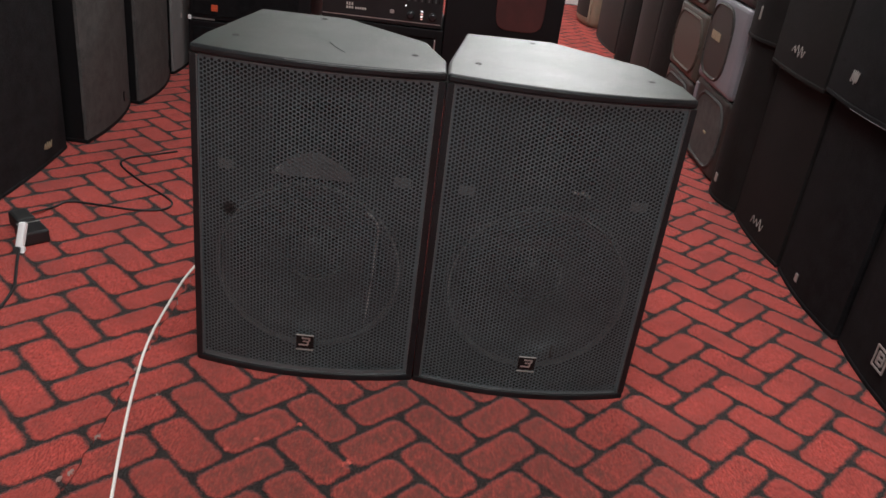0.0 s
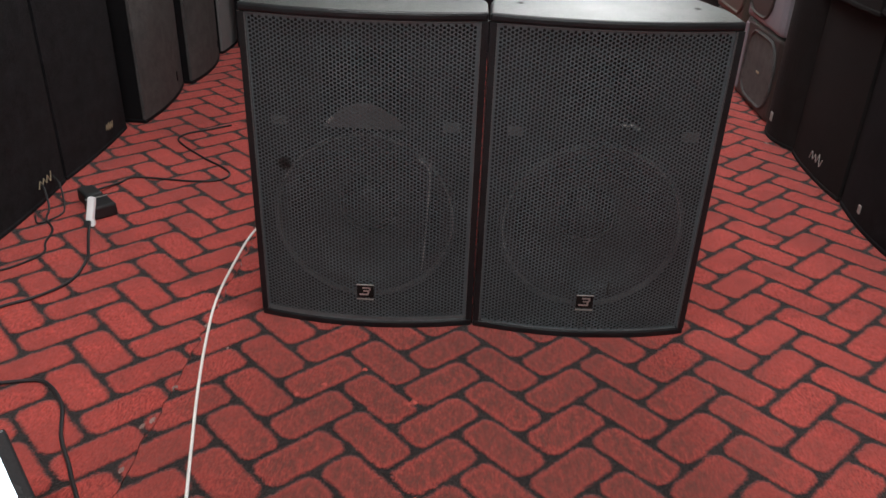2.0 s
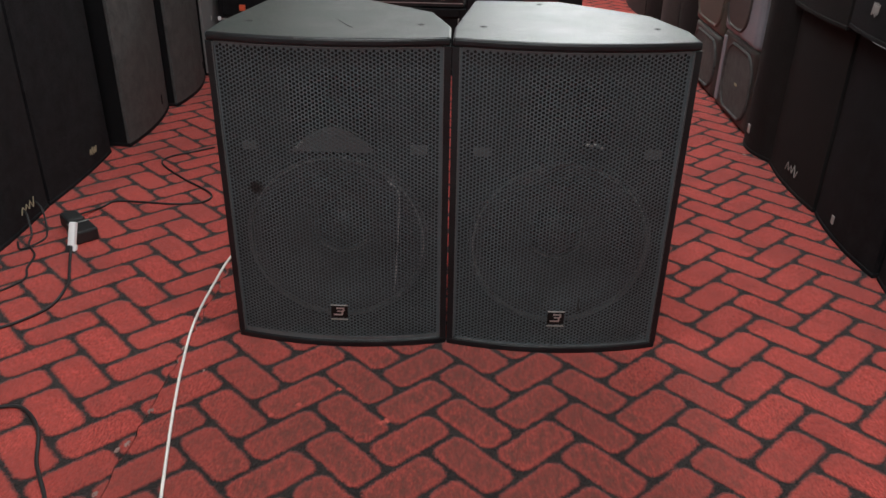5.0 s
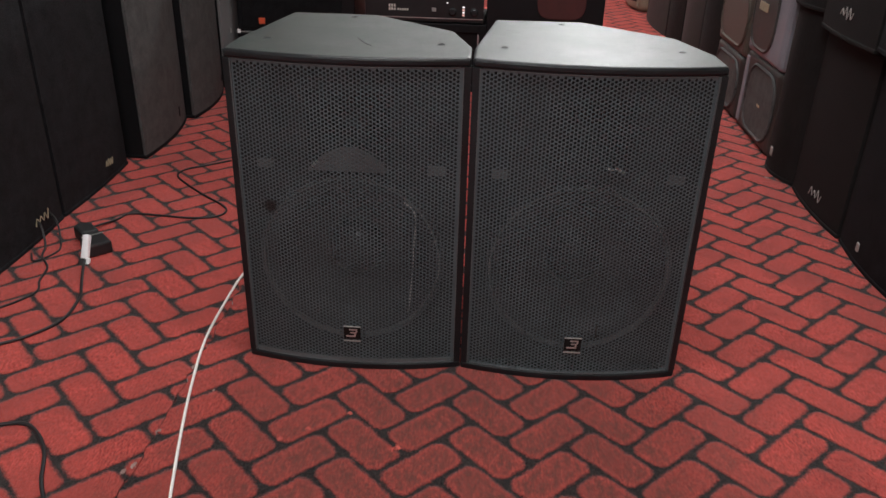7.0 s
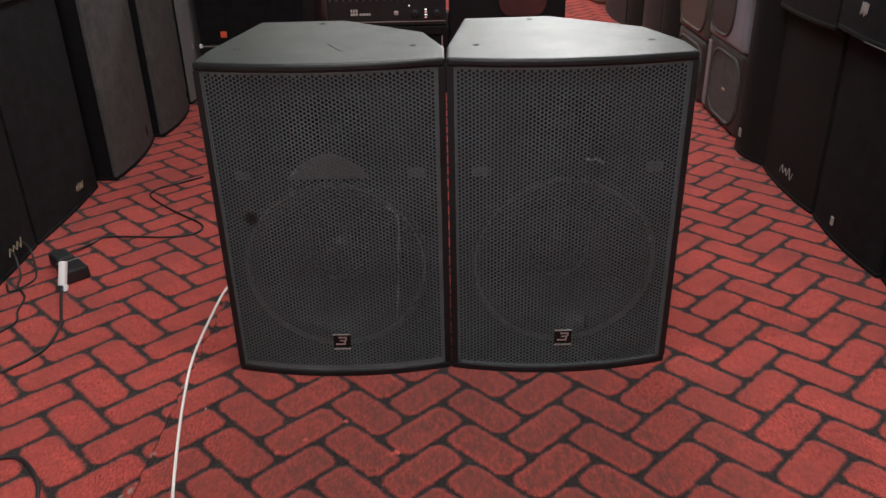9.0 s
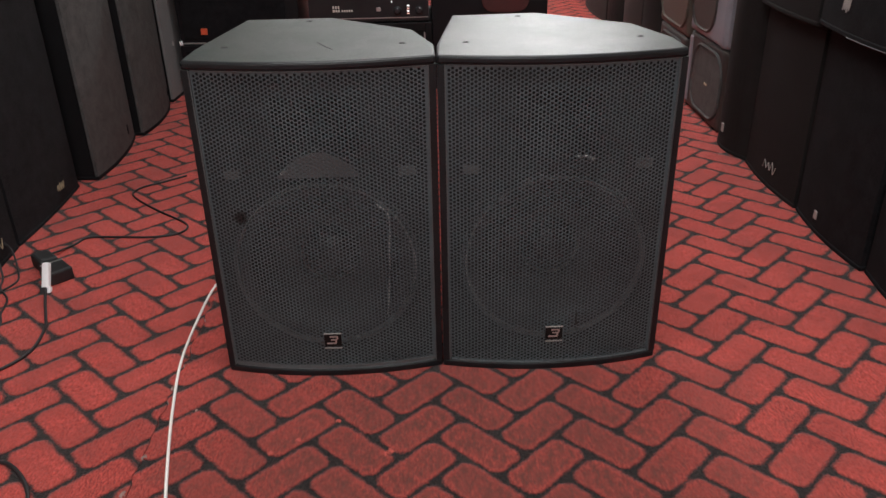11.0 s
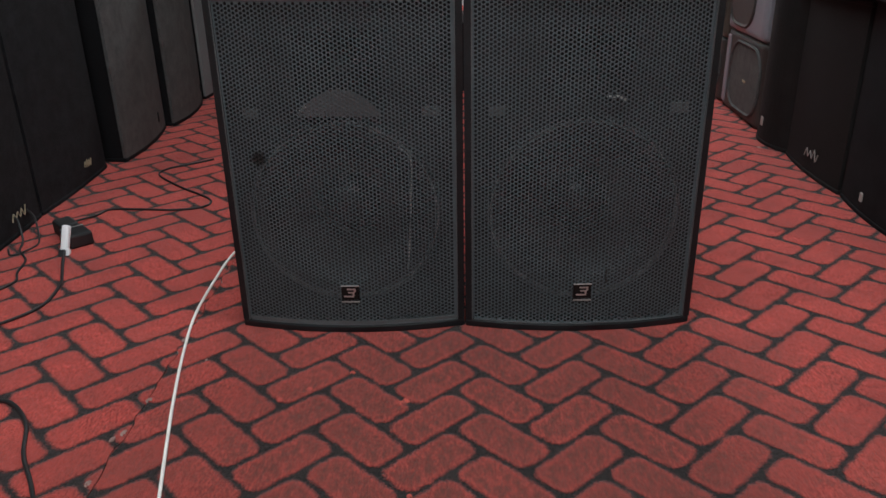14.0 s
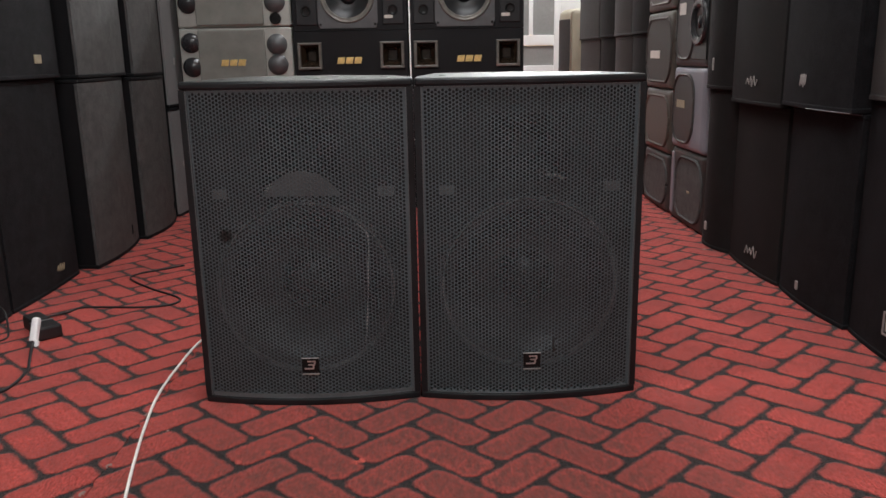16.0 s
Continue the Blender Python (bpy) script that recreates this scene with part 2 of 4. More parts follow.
M_FRONT_TAUPE = surface("taupe_speaker_front", (0.028, 0.0245, 0.023), 0.75, 0, 350, 0.5, 0.4, 10)
M_CARCASS = surface("black_carcass_vinyl", (0.0105, 0.0105, 0.0115), 0.55, 0, 300, 0.15, 0.35, 5, spec=0.18)
M_MOULD_GREY = surface("moulded_grey_plastic", (0.044, 0.041, 0.038), 0.5, 0, 350, 0.15, 0.3, 6)
M_MOULD_WHITE = surface("moulded_pale_plastic", (0.235, 0.235, 0.265), 0.45, 0, 350, 0.1, 0.25, 6)
M_MOULD_TAN = surface("moulded_tan_plastic", (0.084, 0.071, 0.057), 0.5, 0, 350, 0.12, 0.3, 6)
M_PANEL_BROWN = surface("dusty_brown_panel", (0.048, 0.041, 0.036), 0.6, 0, 350, 0.3, 0.4, 10)
M_CREAM = surface("cream_laminate", (0.32, 0.285, 0.21), 0.5, 0, 250, 0.08, 0.2, 5)
M_KSILVER = surface("silver_grey_speaker_paint", (0.50, 0.515, 0.475), 0.35, 0.25, 500, 0.1, 0.2, 7)
M_KCLOTH = surface("grey_grille_cloth", (0.228, 0.230, 0.205), 0.7, 0, 900, 0.3, 0.25, 9)
M_KBLACK = surface("black_vinyl_cabinet", (0.0055, 0.0053, 0.0068), 0.5, 0, 350, 0.12, 0.35, 7, spec=0.3)
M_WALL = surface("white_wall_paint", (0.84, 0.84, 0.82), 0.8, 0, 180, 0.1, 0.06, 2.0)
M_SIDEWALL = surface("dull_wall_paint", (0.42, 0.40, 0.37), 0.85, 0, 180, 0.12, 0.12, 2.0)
M_CEILING = surface("ceiling_paint", (0.62, 0.61, 0.58), 0.85, 0, 150, 0.08, 0.08, 1.5)
M_CONCRETE = surface("concrete_screed", (0.26, 0.25, 0.24), 0.85, 0, 120, 0.3, 0.25, 3)
M_FRAME = surface("white_door_enamel", (0.88, 0.88, 0.87), 0.35, 0, 250, 0.04, 0.05, 4)
M_PANE = surface("frosted_pane", (0.30, 0.30, 0.29), 0.25, 0, 90, 0.04, 0.12, 5)
M_CABLE_W = surface("white_cable_sheath", (0.93, 0.91, 0.86), 0.45, 0, 300, 0.05, 0.12, 20)
M_CABLE_B = surface("black_cable_sheath", (0.018, 0.017, 0.018), 0.5, 0, 300, 0.05, 0.3, 20)
M_WHITE = surface("white_plug_plastic", (0.93, 0.93, 0.93), 0.35, 0, 300, 0.02, 0.04, 30)
M_AMP = surface("black_amplifier_steel", (0.022, 0.022, 0.024), 0.4, 0.2, 400, 0.08, 0.3, 12)
M_RED_CONE = surface("dark_red_cone", (0.075, 0.017, 0.016), 0.65, 0, 500, 0.2, 0.3, 15)
M_RED_BADGE = surface("orange_red_badge", (0.75, 0.12, 0.05), 0.4, 0, 300, 0.02, 0.2, 30)
M_PAPER = surface("white_sticker", (0.7, 0.66, 0.6), 0.7, 0, 200, 0.04, 0.12, 20)
M_LINT = surface("grey_lint", (0.36, 0.24, 0.21), 0.95, 0, 900, 0.4, 0.3, 60)
M_TUFT = surface("loose_red_pile", (0.62, 0.13, 0.10), 0.95, 0, 900, 0.4, 0.35, 60)
M_TAN_MARK = surface("dull_brass", (0.42, 0.36, 0.24), 0.5, 0.3, 300, 0.05, 0.3, 40)
M_SCREEN = glow("lit_screen", (0.74, 0.88, 1.0), 5.0)
M_TUBE = glow("tube_diffuser", (1.0, 0.97, 0.93), 6.0)
M_LED = glow("white_indicator", (0.9, 0.92, 0.95), 1.6)
M_LED_R = glow("red_indicator", (1.0, 0.55, 0.45), 0.9)
M_CARPET = carpet_material("herringbone_carpet_main", -0.282, -0.0905, -0.4)
M_CARPET_L = carpet_material("herringbone_carpet_side", -0.619, -0.105, 0.0)

# ---- mesh helpers ----


def part(name, bm, material, parent=None, label="", smooth=False):
    me = bpy.data.meshes.new(name)
    bm.normal_update()
    bm.to_mesh(me)
    bm.free()
    me.materials.append(material)
    if smooth:
        for p in me.polygons:
            p.use_smooth = True
    ob = new(name, me)
    if parent is not None:
        ob.parent = parent
    if label:
        tagged(ob, label)
    return ob


def thing(name, m, label, category, group="", kind=""):
    ob = new(name)
    ob.empty_display_size = 0.05
    ob.matrix_world = m
    return tagged(ob, label, category, group, kind)


def merge(bm, other):
    me = bpy.data.meshes.new("tmp")
    other.to_mesh(me)
    other.free()
    bm.from_mesh(me)
    bpy.data.meshes.remove(me)


def add_prism(bm, outline, z0, z1, bevel=0.0, m=None, segments=2):
    """A flat outline raised from z0 to z1."""
    b = bmesh.new()
    low = [b.verts.new((x, y, z0)) for x, y in outline]
    high = [b.verts.new((x, y, z1)) for x, y in outline]
    n = len(outline)
    b.faces.new(low[::-1])
    b.faces.new(high)
    for i in range(n):
        b.faces.new((low[i], low[(i + 1) % n], high[(i + 1) % n], high[i]))
    bmesh.ops.recalc_face_normals(b, faces=b.faces)
    if bevel:
        sharp = [e for e in b.edges if len(e.link_faces) == 2 and e.calc_face_angle() > 0.45]
        bmesh.ops.bevel(b, geom=sharp, offset=bevel, segments=segments, affect="EDGES", profile=0.5)
    if m is not None:
        b.transform(m)
    merge(bm, b)
    return bm


def add_box(bm, x0, y0, z0, x1, y1, z1, bevel=0.0, m=None):
    return add_prism(bm, [(x0, y0), (x1, y0), (x1, y1), (x0, y1)], z0, z1, bevel, m)


def box_mesh(*args, **kw):
    return add_box(bmesh.new(), *args, **kw)


def add_lathe(bm, profile, n, m=None):
    """Rings of (radius, height) turned about the z axis."""
    b = bmesh.new()
    rings = []
    for r, z in profile:
        if r <= 1e-6:
            rings.append([b.verts.new((0, 0, z))])
        else:
            rings.append([b.verts.new((r * math.cos(2 * math.pi * i / n), r * math.sin(2 * math.pi * i / n), z)) for i in range(n)])
    for a, c in zip(rings, rings[1:]):
        for i in range(n):
            j = (i + 1) % n
            vs = [a[i % len(a)], a[j % len(a)], c[j % len(c)], c[i % len(c)]]
            vs = [v for k, v in enumerate(vs) if v not in vs[:k]]
            if len(vs) > 2:
                b.faces.new(vs)
    bmesh.ops.recalc_face_normals(b, faces=b.faces)
    if m is not None:
        b.transform(m)
    merge(bm, b)
    return bm


def smooth_line(points, steps=8):
    pts = [Vector(p) for p in points]
    pts = [2 * pts[0] - pts[1], *pts, 2 * pts[-1] - pts[-2]]
    out = []
    for i in range(1, len(pts) - 2):
        p0, p1, p2, p3 = pts[i - 1:i + 3]
        for k in range(steps):
            t = k / steps
            out.append(0.5 * (2 * p1 + (p2 - p0) * t + (2 * p0 - 5 * p1 + 4 * p2 - p3) * t * t + (3 * p1 - p0 - 3 * p2 + p3) * t ** 3))
    return out + [pts[-2]]


def add_tube(bm, points, r, n=8, steps=8):
    line = smooth_line(points, steps)
    rings = []
    for i, p in enumerate(line):
        d = (line[min(i + 1, len(line) - 1)] - line[max(i - 1, 0)]).normalized()
        side = d.cross(Vector((0, 0, 1)))
        side = side.normalized() if side.length > 0.05 else Vector((1, 0, 0))
        up = side.cross(d)
        rings.append([bm.verts.new(p + r * (math.cos(a) * side + math.sin(a) * up)) for a in (2 * math.pi * k / n for k in range(n))])
    for a, c in zip(rings, rings[1:]):
        for k in range(n):
            bm.faces.new((a[k], a[(k + 1) % n], c[(k + 1) % n], c[k]))
    bm.faces.new(rings[0][::-1])
    bm.faces.new(rings[-1])
    return bm


FACE_FRONT = pose(0, 0, 0, 90, 0, 0)  # local z of a lathe to -y


def front_at(x, y, z):
    return pose(x, y, z) @ FACE_FRONT


def bow(x, w, b):
    return -b * (1 - ((x - w / 2) / (w / 2)) ** 2)


def bowed_outline(w, b, back, n=20, inset=0.0):
    """Front edge bowed towards -y from (0, 0) to (w, 0), then the points of the back."""
    xs = [inset + (w - 2 * inset) * i / n for i in range(n + 1)]
    return [(x, bow(x, w, b)) for x in xs] + back


# ---- structure ----
X0, X1, Y0, Y1 = -1.85, 1.75, -3.4, Y_END


def slab(name, x0, y0, z0, x1, y1, z1, material, label, category):
    return tagged(part(name, box_mesh(x0, y0, z0, x1, y1, z1), material), label, category, kind="structure")


slab("floor", X0 - 0.15, Y0 - 0.15, -0.12, X1 + 0.15, Y1 + 0.15, -0.008, M_CONCRETE, "grey concrete screed under the carpet", "floor")
slab("ceiling", X0 - 0.15, Y0 - 0.15, CEIL, X1 + 0.15, Y1 + 0.15, CEIL + 0.12, M_CEILING, "plain off-white painted ceiling", "ceiling")
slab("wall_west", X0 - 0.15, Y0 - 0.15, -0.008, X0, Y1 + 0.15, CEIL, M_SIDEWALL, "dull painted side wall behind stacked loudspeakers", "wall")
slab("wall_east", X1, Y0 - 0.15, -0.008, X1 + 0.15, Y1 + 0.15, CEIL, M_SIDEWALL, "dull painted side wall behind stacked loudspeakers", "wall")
slab("wall_south", X0, Y0 - 0.15, -0.008, X1, Y0, CEIL, M_SIDEWALL, "plain painted end wall", "wall")

# end wall with a glazed door
DOOR = (0.62, 1.10, 2.05)
wall = bmesh.new()
add_box(wall, X0, Y1, -0.008, DOOR[0], Y1 + 0.15, CEIL)
add_box(wall, DOOR[1], Y1, -0.008, X1, Y1 + 0.15, CEIL)
add_box(wall, DOOR[0], Y1, DOOR[2], DOOR[1], Y1 + 0.15, CEIL)
tagged(part("wall_north", wall, M_WALL), "white painted end wall with a glazed door", "wall", kind="structure")

door = thing("door_1", pose(DOOR[0], Y1, 0), "white enamelled door with grey frosted panes", "door", kind="structure")
dw = DOOR[1] - DOOR[0]
for x0, z0, x1, z1 in ((0, 0, 0.06, 2.05), (dw - 0.05, 0, dw, 2.05), (0.22, 0.84, 0.255, 1.97), (0.06, 1.97, dw - 0.05, 2.05),
                       (0.06, 0.755, dw - 0.05, 0.84), (0.06, 0.0, dw - 0.05, 0.595)):
    part("door_frame", box_mesh(x0, 0.01, z0 + 0.002, x1, 0.06, z1, 0.004), M_FRAME, door)
for x0, z0, x1, z1 in ((0.06, 0.84, 0.22, 1.97), (0.255, 0.84, dw - 0.05, 1.97), (0.06, 0.595, dw - 0.05, 0.755)):
    part("pane", box_mesh(x0, 0.03, z0, x1, 0.038, z1), M_PANE, door, "grey frosted glass pane")

# carpet in two lengths with a ragged butt joint
SEAM = -0.557
rng = random.Random(4)
seam_line = [(SEAM + rng.uniform(-0.005, 0.005), Y0 + (Y1 - Y0) * i / 420) for i in range(421)]


def carpet(name, outline, material, label):
    bm = bmesh.new()
    add_prism(bm, outline, -0.008, 0.0)
    return tagged(part(name, bm, material), label, "carpet", kind="structure")


carpet("carpet_main", [(x + 0.001, y) for x, y in seam_line[::-1]] + [(X1, Y0), (X1, Y1)], M_CARPET,
       "red carpet printed with charcoal herringbone joints, worn")
carpet("carpet_side", [(X0, Y0)] + [(x - 0.001, y) for x, y in seam_line] + [(X0, Y1)], M_CARPET_L,
       "red herringbone carpet strip with frayed cut edge")

# ceiling tubes, assumed and out of view
for lx, ly, watts in LAMPS:
    lamp = thing("ceiling_light", pose(lx, ly, CEIL), "assumed white batten ceiling light with a lit tube, out of view", "ceiling light", "ceiling lights")
    part("housing", box_mesh(-0.62, -0.04, -0.05, 0.62, 0.04, 0, 0.006), M_FRAME, lamp)
    tube = bmesh.new()
    add_lathe(tube, [(0, -0.6), (0.013, -0.6), (0.013, 0.6), (0, 0.6)], 12, pose(0, 0, -0.064, 0, 90, 0))
    part("tube", tube, M_TUBE, lamp, "glowing white tube")
# fittings for the added end-wall tubes
for lx, watts in ADDED_WALL_TUBES:
    lamp = thing("added_wall_light", pose(lx, Y1, 2.22), "added white batten light on the end wall, unseen, brightens the lids", "wall light", "wall lights")
    part("housing", box_mesh(-0.60, -0.05, -0.035, 0.60, 0, 0.035, 0.006), M_FRAME, lamp)
    tube = bmesh.new()
    add_lathe(tube, [(0, -0.57), (0.013, -0.57), (0.013, 0.57), (0, 0.57)], 12, pose(0, -0.066, 0, 0, 90, 0))
    part("tube", tube, M_TUBE, lamp, "glowing white tube")

# ---- the pair of loudspeakers ----
SPK_W, SPK_H, SPK_BOW = 0.4492, 0.657, 0.030
SPK_BACK = [(0.447, 0.09), (0.405, 0.225), (0.232, 0.366), (0.047, 0.362), (0.003, 0.09)]


def perforated_sheet(w, h, pitch, hole, bow_of, thick=0.0014):
    """Steel sheet w wide and h high, its holes in upright columns, every other column half a step lower; one open mesh."""
    verts, faces, index = [], [], {}

    def vert(x, z, dy):
        x, z = min(max(x, 0.0), w), min(max(z, 0.0), h)
        key = (round(x * 2e5), round(z * 2e5), dy > 0)
        if key not in index:
            index[key] = len(verts)
            verts.append((x, bow_of(x) + dy, z))
        return index[key]

    step = pitch * math.sqrt(3) / 2
    corner = [(math.cos(k * math.pi / 3), math.sin(k * math.pi / 3)) for k in range(6)]
    side = pitch / math.sqrt(3)
    for i in range(int(w / step) + 2):
        for j in range(int(h / pitch) + 2):
            cx, cz = i * step, (j + 0.5 * (i % 2)) * pitch
            if cx - side >= w or cz - pitch / 2 >= h:
                continue
            ring = [vert(cx + side * x, cz + side * z, 0) for x, z in corner]
            if len(set(ring)) < 3:
                continue
            if not (hole < cx < w - hole and hole < cz < h - hole):
                loop = [v for k, v in enumerate(ring) if v not in ring[:k]]
                if len(loop) > 2:
                    faces.append(loop)
                continue
            lip = [vert(cx + hole * x, cz + hole * z, 0) for x, z in corner]
            deep = [vert(cx + hole * x, cz + hole * z, thick) for x, z in corner]
            for k in range(6):
                n = (k + 1) % 6
                faces.append((ring[k], ring[n], lip[n], lip[k]))
                faces.append((lip[k], lip[n], deep[n], deep[k]))
    me = bpy.data.meshes.new("grille")
    me.from_pydata(verts, [], faces)
    me.update()
    return me


def add_rect_flare(bm, x0, z0, x1, z1, depth, shrink, y):
    """A horn mouth: a rectangle at y that narrows backwards."""
    b = bmesh.new()
    cx, cz = (x0 + x1) / 2, (z0 + z1) / 2
    loops = []
    for f in range(7):
        t = f / 6
        s = 1 - shrink * math.sin(t * math.pi / 2)
        loops.append([b.verts.new((cx + (x - cx) * s, y + depth * t, cz + (z - cz) * s)) for x, z in ((x0, z0), (x1, z0), (x1, z1), (x0, z1))])
    for a, c in zip(loops, loops[1:]):
        for k in range(4):
            b.faces.new((a[k], a[(k + 1) % 4], c[(k + 1) % 4], c[k]))
    b.faces.new(loops[-1])
    merge(bm, b)
    return bm


def pair_speaker():
    w, h = SPK_W, SPK_H
    spk = thing("loudspeaker", pose(0, 0, 0), "", "loudspeaker", "pair of loudspeakers")
    plan = bowed_outline(w, SPK_BOW, SPK_BACK)
    body = bmesh.new()
    add_prism(body, plan, h - 0.016, h, 0.005)
    add_prism(body, plan, 0.0, 0.015, 0.003)
    add_prism(body, [(0.016, 0.095), (w - 0.016, 0.095), (0.399, 0.223), (0.230, 0.362), (0.049, 0.358)], 0.015, h - 0.016)
    add_prism(body, [(0.0, 0.0), (0.0125, bow(0.0125, w, SPK_BOW)), (0.0125, 0.1), (0.003, 0.1)], 0.015, h - 0.016)
    add_prism(body, [(w - 0.0125, bow(0.0125, w, SPK_BOW)), (w, 0.0), (w - 0.003, 0.1), (w - 0.0125, 0.1)], 0.015, h - 0.016)
    part("cabinet", body, M_BOX, spk, "dark grey textured wooden cabinet")
    # baffle with the two drivers behind the grille
    y = 0.014
    cx, cz, r = w / 2, 0.243, 0.171
    baffle = bmesh.new()
    ring = [baffle.verts.new((cx + (r + 0.012) * math.cos(a), y, cz + (r + 0.012) * math.sin(a))) for a in (2 * math.pi * k / 48 for k in range(48))]
    rect = []
    for k in range(48):
        a = 2 * math.pi * k / 48
        dx, dz = math.cos(a), math.sin(a)
        sx = ((w - 0.012 - cx) if dx > 0 else (cx - 0.012)) / max(abs(dx), 1e-6)
        sz = ((0.45 - cz) if dz > 0 else (cz - 0.018)) / max(abs(dz), 1e-6)
        s = min(sx, sz)
        rect.append(baffle.verts.new((cx + dx * s, y, cz + dz * s)))
    for k in range(48):
        n = (k + 1) % 48
        baffle.faces.new((ring[k], ring[n], rect[n], rect[k]))
    part("baffle", baffle, M_BAFFLE, spk)
    for x0, z0, x1 in ((0.012, 0.45, 0.145), (w - 0.145, 0.45, w - 0.012), (0.145, 0.585, w - 0.145)):
        part("baffle_board", box_mesh(x0, y, z0, x1, y + 0.01, h - 0.02), M_BAFFLE, spk)
    horn = bmesh.new()
    add_rect_flare(horn, 0.145, 0.450, w - 0.145, 0.585, 0.06, 0.72, y)
    part("horn", horn, M_BAFFLE, spk, "matt black treble horn")
    woofer = bmesh.new()
    add_lathe(woofer, [(r + 0.013, 0.0), (r + 0.013, 0.012), (r + 0.004, 0.014), (r - 0.002, 0.006), (r - 0.012, 0.016), (r - 0.024, 0.004),
                       (0.062, -0.055), (0.060, -0.05), (0.045, -0.036), (0.02, -0.028), (0.0, -0.027)], 48, front_at(cx, y, cz))
    part("woofer", woofer, M_CONE, spk, "large dark paper cone", smooth=True)
    gasket = bmesh.new()
    add_lathe(gasket, [(r + 0.0010, 0.010), (r + 0.0045, 0.0190), (r + 0.0055, 0.0190), (r + 0.0062, 0.013)], 64, front_at(cx, y, cz))
    part("gasket", gasket, M_GASKET, spk, "pale thin trim ring")
    cap = bmesh.new()
    add_lathe(cap, [(0.060, -0.046), (0.052, -0.030), (0.036, -0.018), (0.018, -0.012), (0.0, -0.010)], 32, front_at(cx, y, cz))
    part("dust_cap", cap, M_CAP, spk, "dull grey domed dust cap", smooth=True)
    for px in (0.045, w - 0.075):
        part("port_plate", box_mesh(px, y - 0.006, 0.428, px + 0.032, y, 0.448, 0.003), M_RING, spk)
    # grille in its folded rim
    grille = new("grille", perforated_sheet(w - 0.028, h - 0.034, 0.0078, 0.00315, lambda x: bow(x + 0.014, w, SPK_BOW) + 0.006))
    grille.data.materials.append(M_GRILLE)
    grille.matrix_basis = pose(0.014, 0, 0.017)
    grille.parent = spk
    tagged(grille, "bowed perforated grey steel grille")
    for x in (0.0125, w - 0.0147):
        part("grille_rim", box_mesh(x, bow(x + 0.0015, w, SPK_BOW) + 0.0015, 0.016, x + 0.0022, bow(x + 0.0015, w, SPK_BOW) + 0.012, h - 0.017), M_LIP, spk)
    for z in (0.0155, h - 0.0180):
        b = bmesh.new()
        xs = [0.018 + (w - 0.036) * i / 20 for i in range(21)]
        add_prism(b, [(x, bow(x, w, SPK_BOW) + 0.003) for x in xs] + [(x, bow(x, w, SPK_BOW) + 0.012) for x in xs[::-1]], z, z + 0.0016)
        part("grille_rim", b, M_LIP, spk)
    # badge: dark square with pale strokes
    bx, bz = 0.2265, 0.087
    by = bow(bx, w, SPK_BOW) + 0.004
    badge = part("badge", box_mesh(bx - 0.0175, by - 0.004, bz - 0.013, bx + 0.0175, by + 0.002, bz + 0.016, 0.001), M_BADGE, spk, "small black badge with pale strokes")
    strokes = bmesh.new()
    for x0, z0, x1, z1 in ((-0.006, 0.0085, 0.011, 0.0115), (-0.004, 0.0015, 0.009, 0.0042), (-0.012, -0.007, 0.007, -0.004), (0.0075, 0.0042, 0.011, 0.0085), (0.0045, -0.004, 0.008, 0.0015)):
        add_box(strokes, bx + x0, by - 0.0052, bz + z0, bx + x1, by - 0.0035, bz + z1)
    part("badge_strokes", strokes, M_SILVER, badge)
    for z0, z1 in ((0.016, 0.0175), (-0.0185, -0.0165)):
        part("badge_trim", box_mesh(bx - 0.0175, by - 0.005, bz + z0, bx + 0.0175, by - 0.002, bz + z1), M_MARK, badge)
    # hanging points in the lid
    for px, py in ((0.058, 0.095), (0.388, 0.100), (0.186, 0.328)):
        bolt = bmesh.new()
        add_lathe(bolt, [(0.0, 0.0003), (0.0028, 0.0003), (0.0032, 0.0009), (0.0062, 0.0009), (0.0068, 0.0002)], 20, pose(px, py, h))
        part("hanging_point", bolt, M_RUBBER, spk, "recessed dark bolt cup")
    return spk


left_speaker = pair_speaker()
left_speaker.matrix_world = pose(-0.4506, 0.004, 0.0, 0, 0, -0.4)
tagged(left_speaker, "large black two-way loudspeaker, scuffed lid, perforated grille, on carpet")
right_speaker = copy_thing(left_speaker, pose(0.0008, -0.001, 0.0, 0, 0, 1.4))
tagged(right_speaker, "large black two-way loudspeaker, clean lid, perforated grille, on carpet")
# what sets the two apart
for child in left_speaker.children:
    if child.name.startswith("grille") and "rim" not in child.name:
        child.data = child.data.copy()
        child.data.materials[0] = M_GRILLE_SPOT
lip = bmesh.new()
arch = [(0.148 + 0.154 * i / 14, 0.437 + 0.046 * math.sin(math.pi * i / 14) ** 0.8) for i in range(15)]
add_prism(lip, arch + [(0.302, 0.432), (0.148, 0.432)], -0.006, 0.006, 0.0015, pose(0, 0.004, 0, 90, 0, 0))
part("horn_lip", lip, M_HORN_LIP, left_speaker, "grey arched horn lip behind the grille")
wire = bmesh.new()
add_tube(wire, [(0.330, 0.000, 0.375), (0.352, -0.004, 0.350), (0.350, -0.006, 0.28), (0.346, -0.006, 0.20), (0.340, -0.006, 0.13)], 0.0017, 6, 6)
part("driver_wire", wire, M_WIRE, left_speaker, "pale wire behind the grille")
# solid pale band that stands for the reflection on the grille's lower fold
foot_band = bmesh.new()
xs = [0.016 + (SPK_W - 0.032) * i / 20 for i in range(21)]
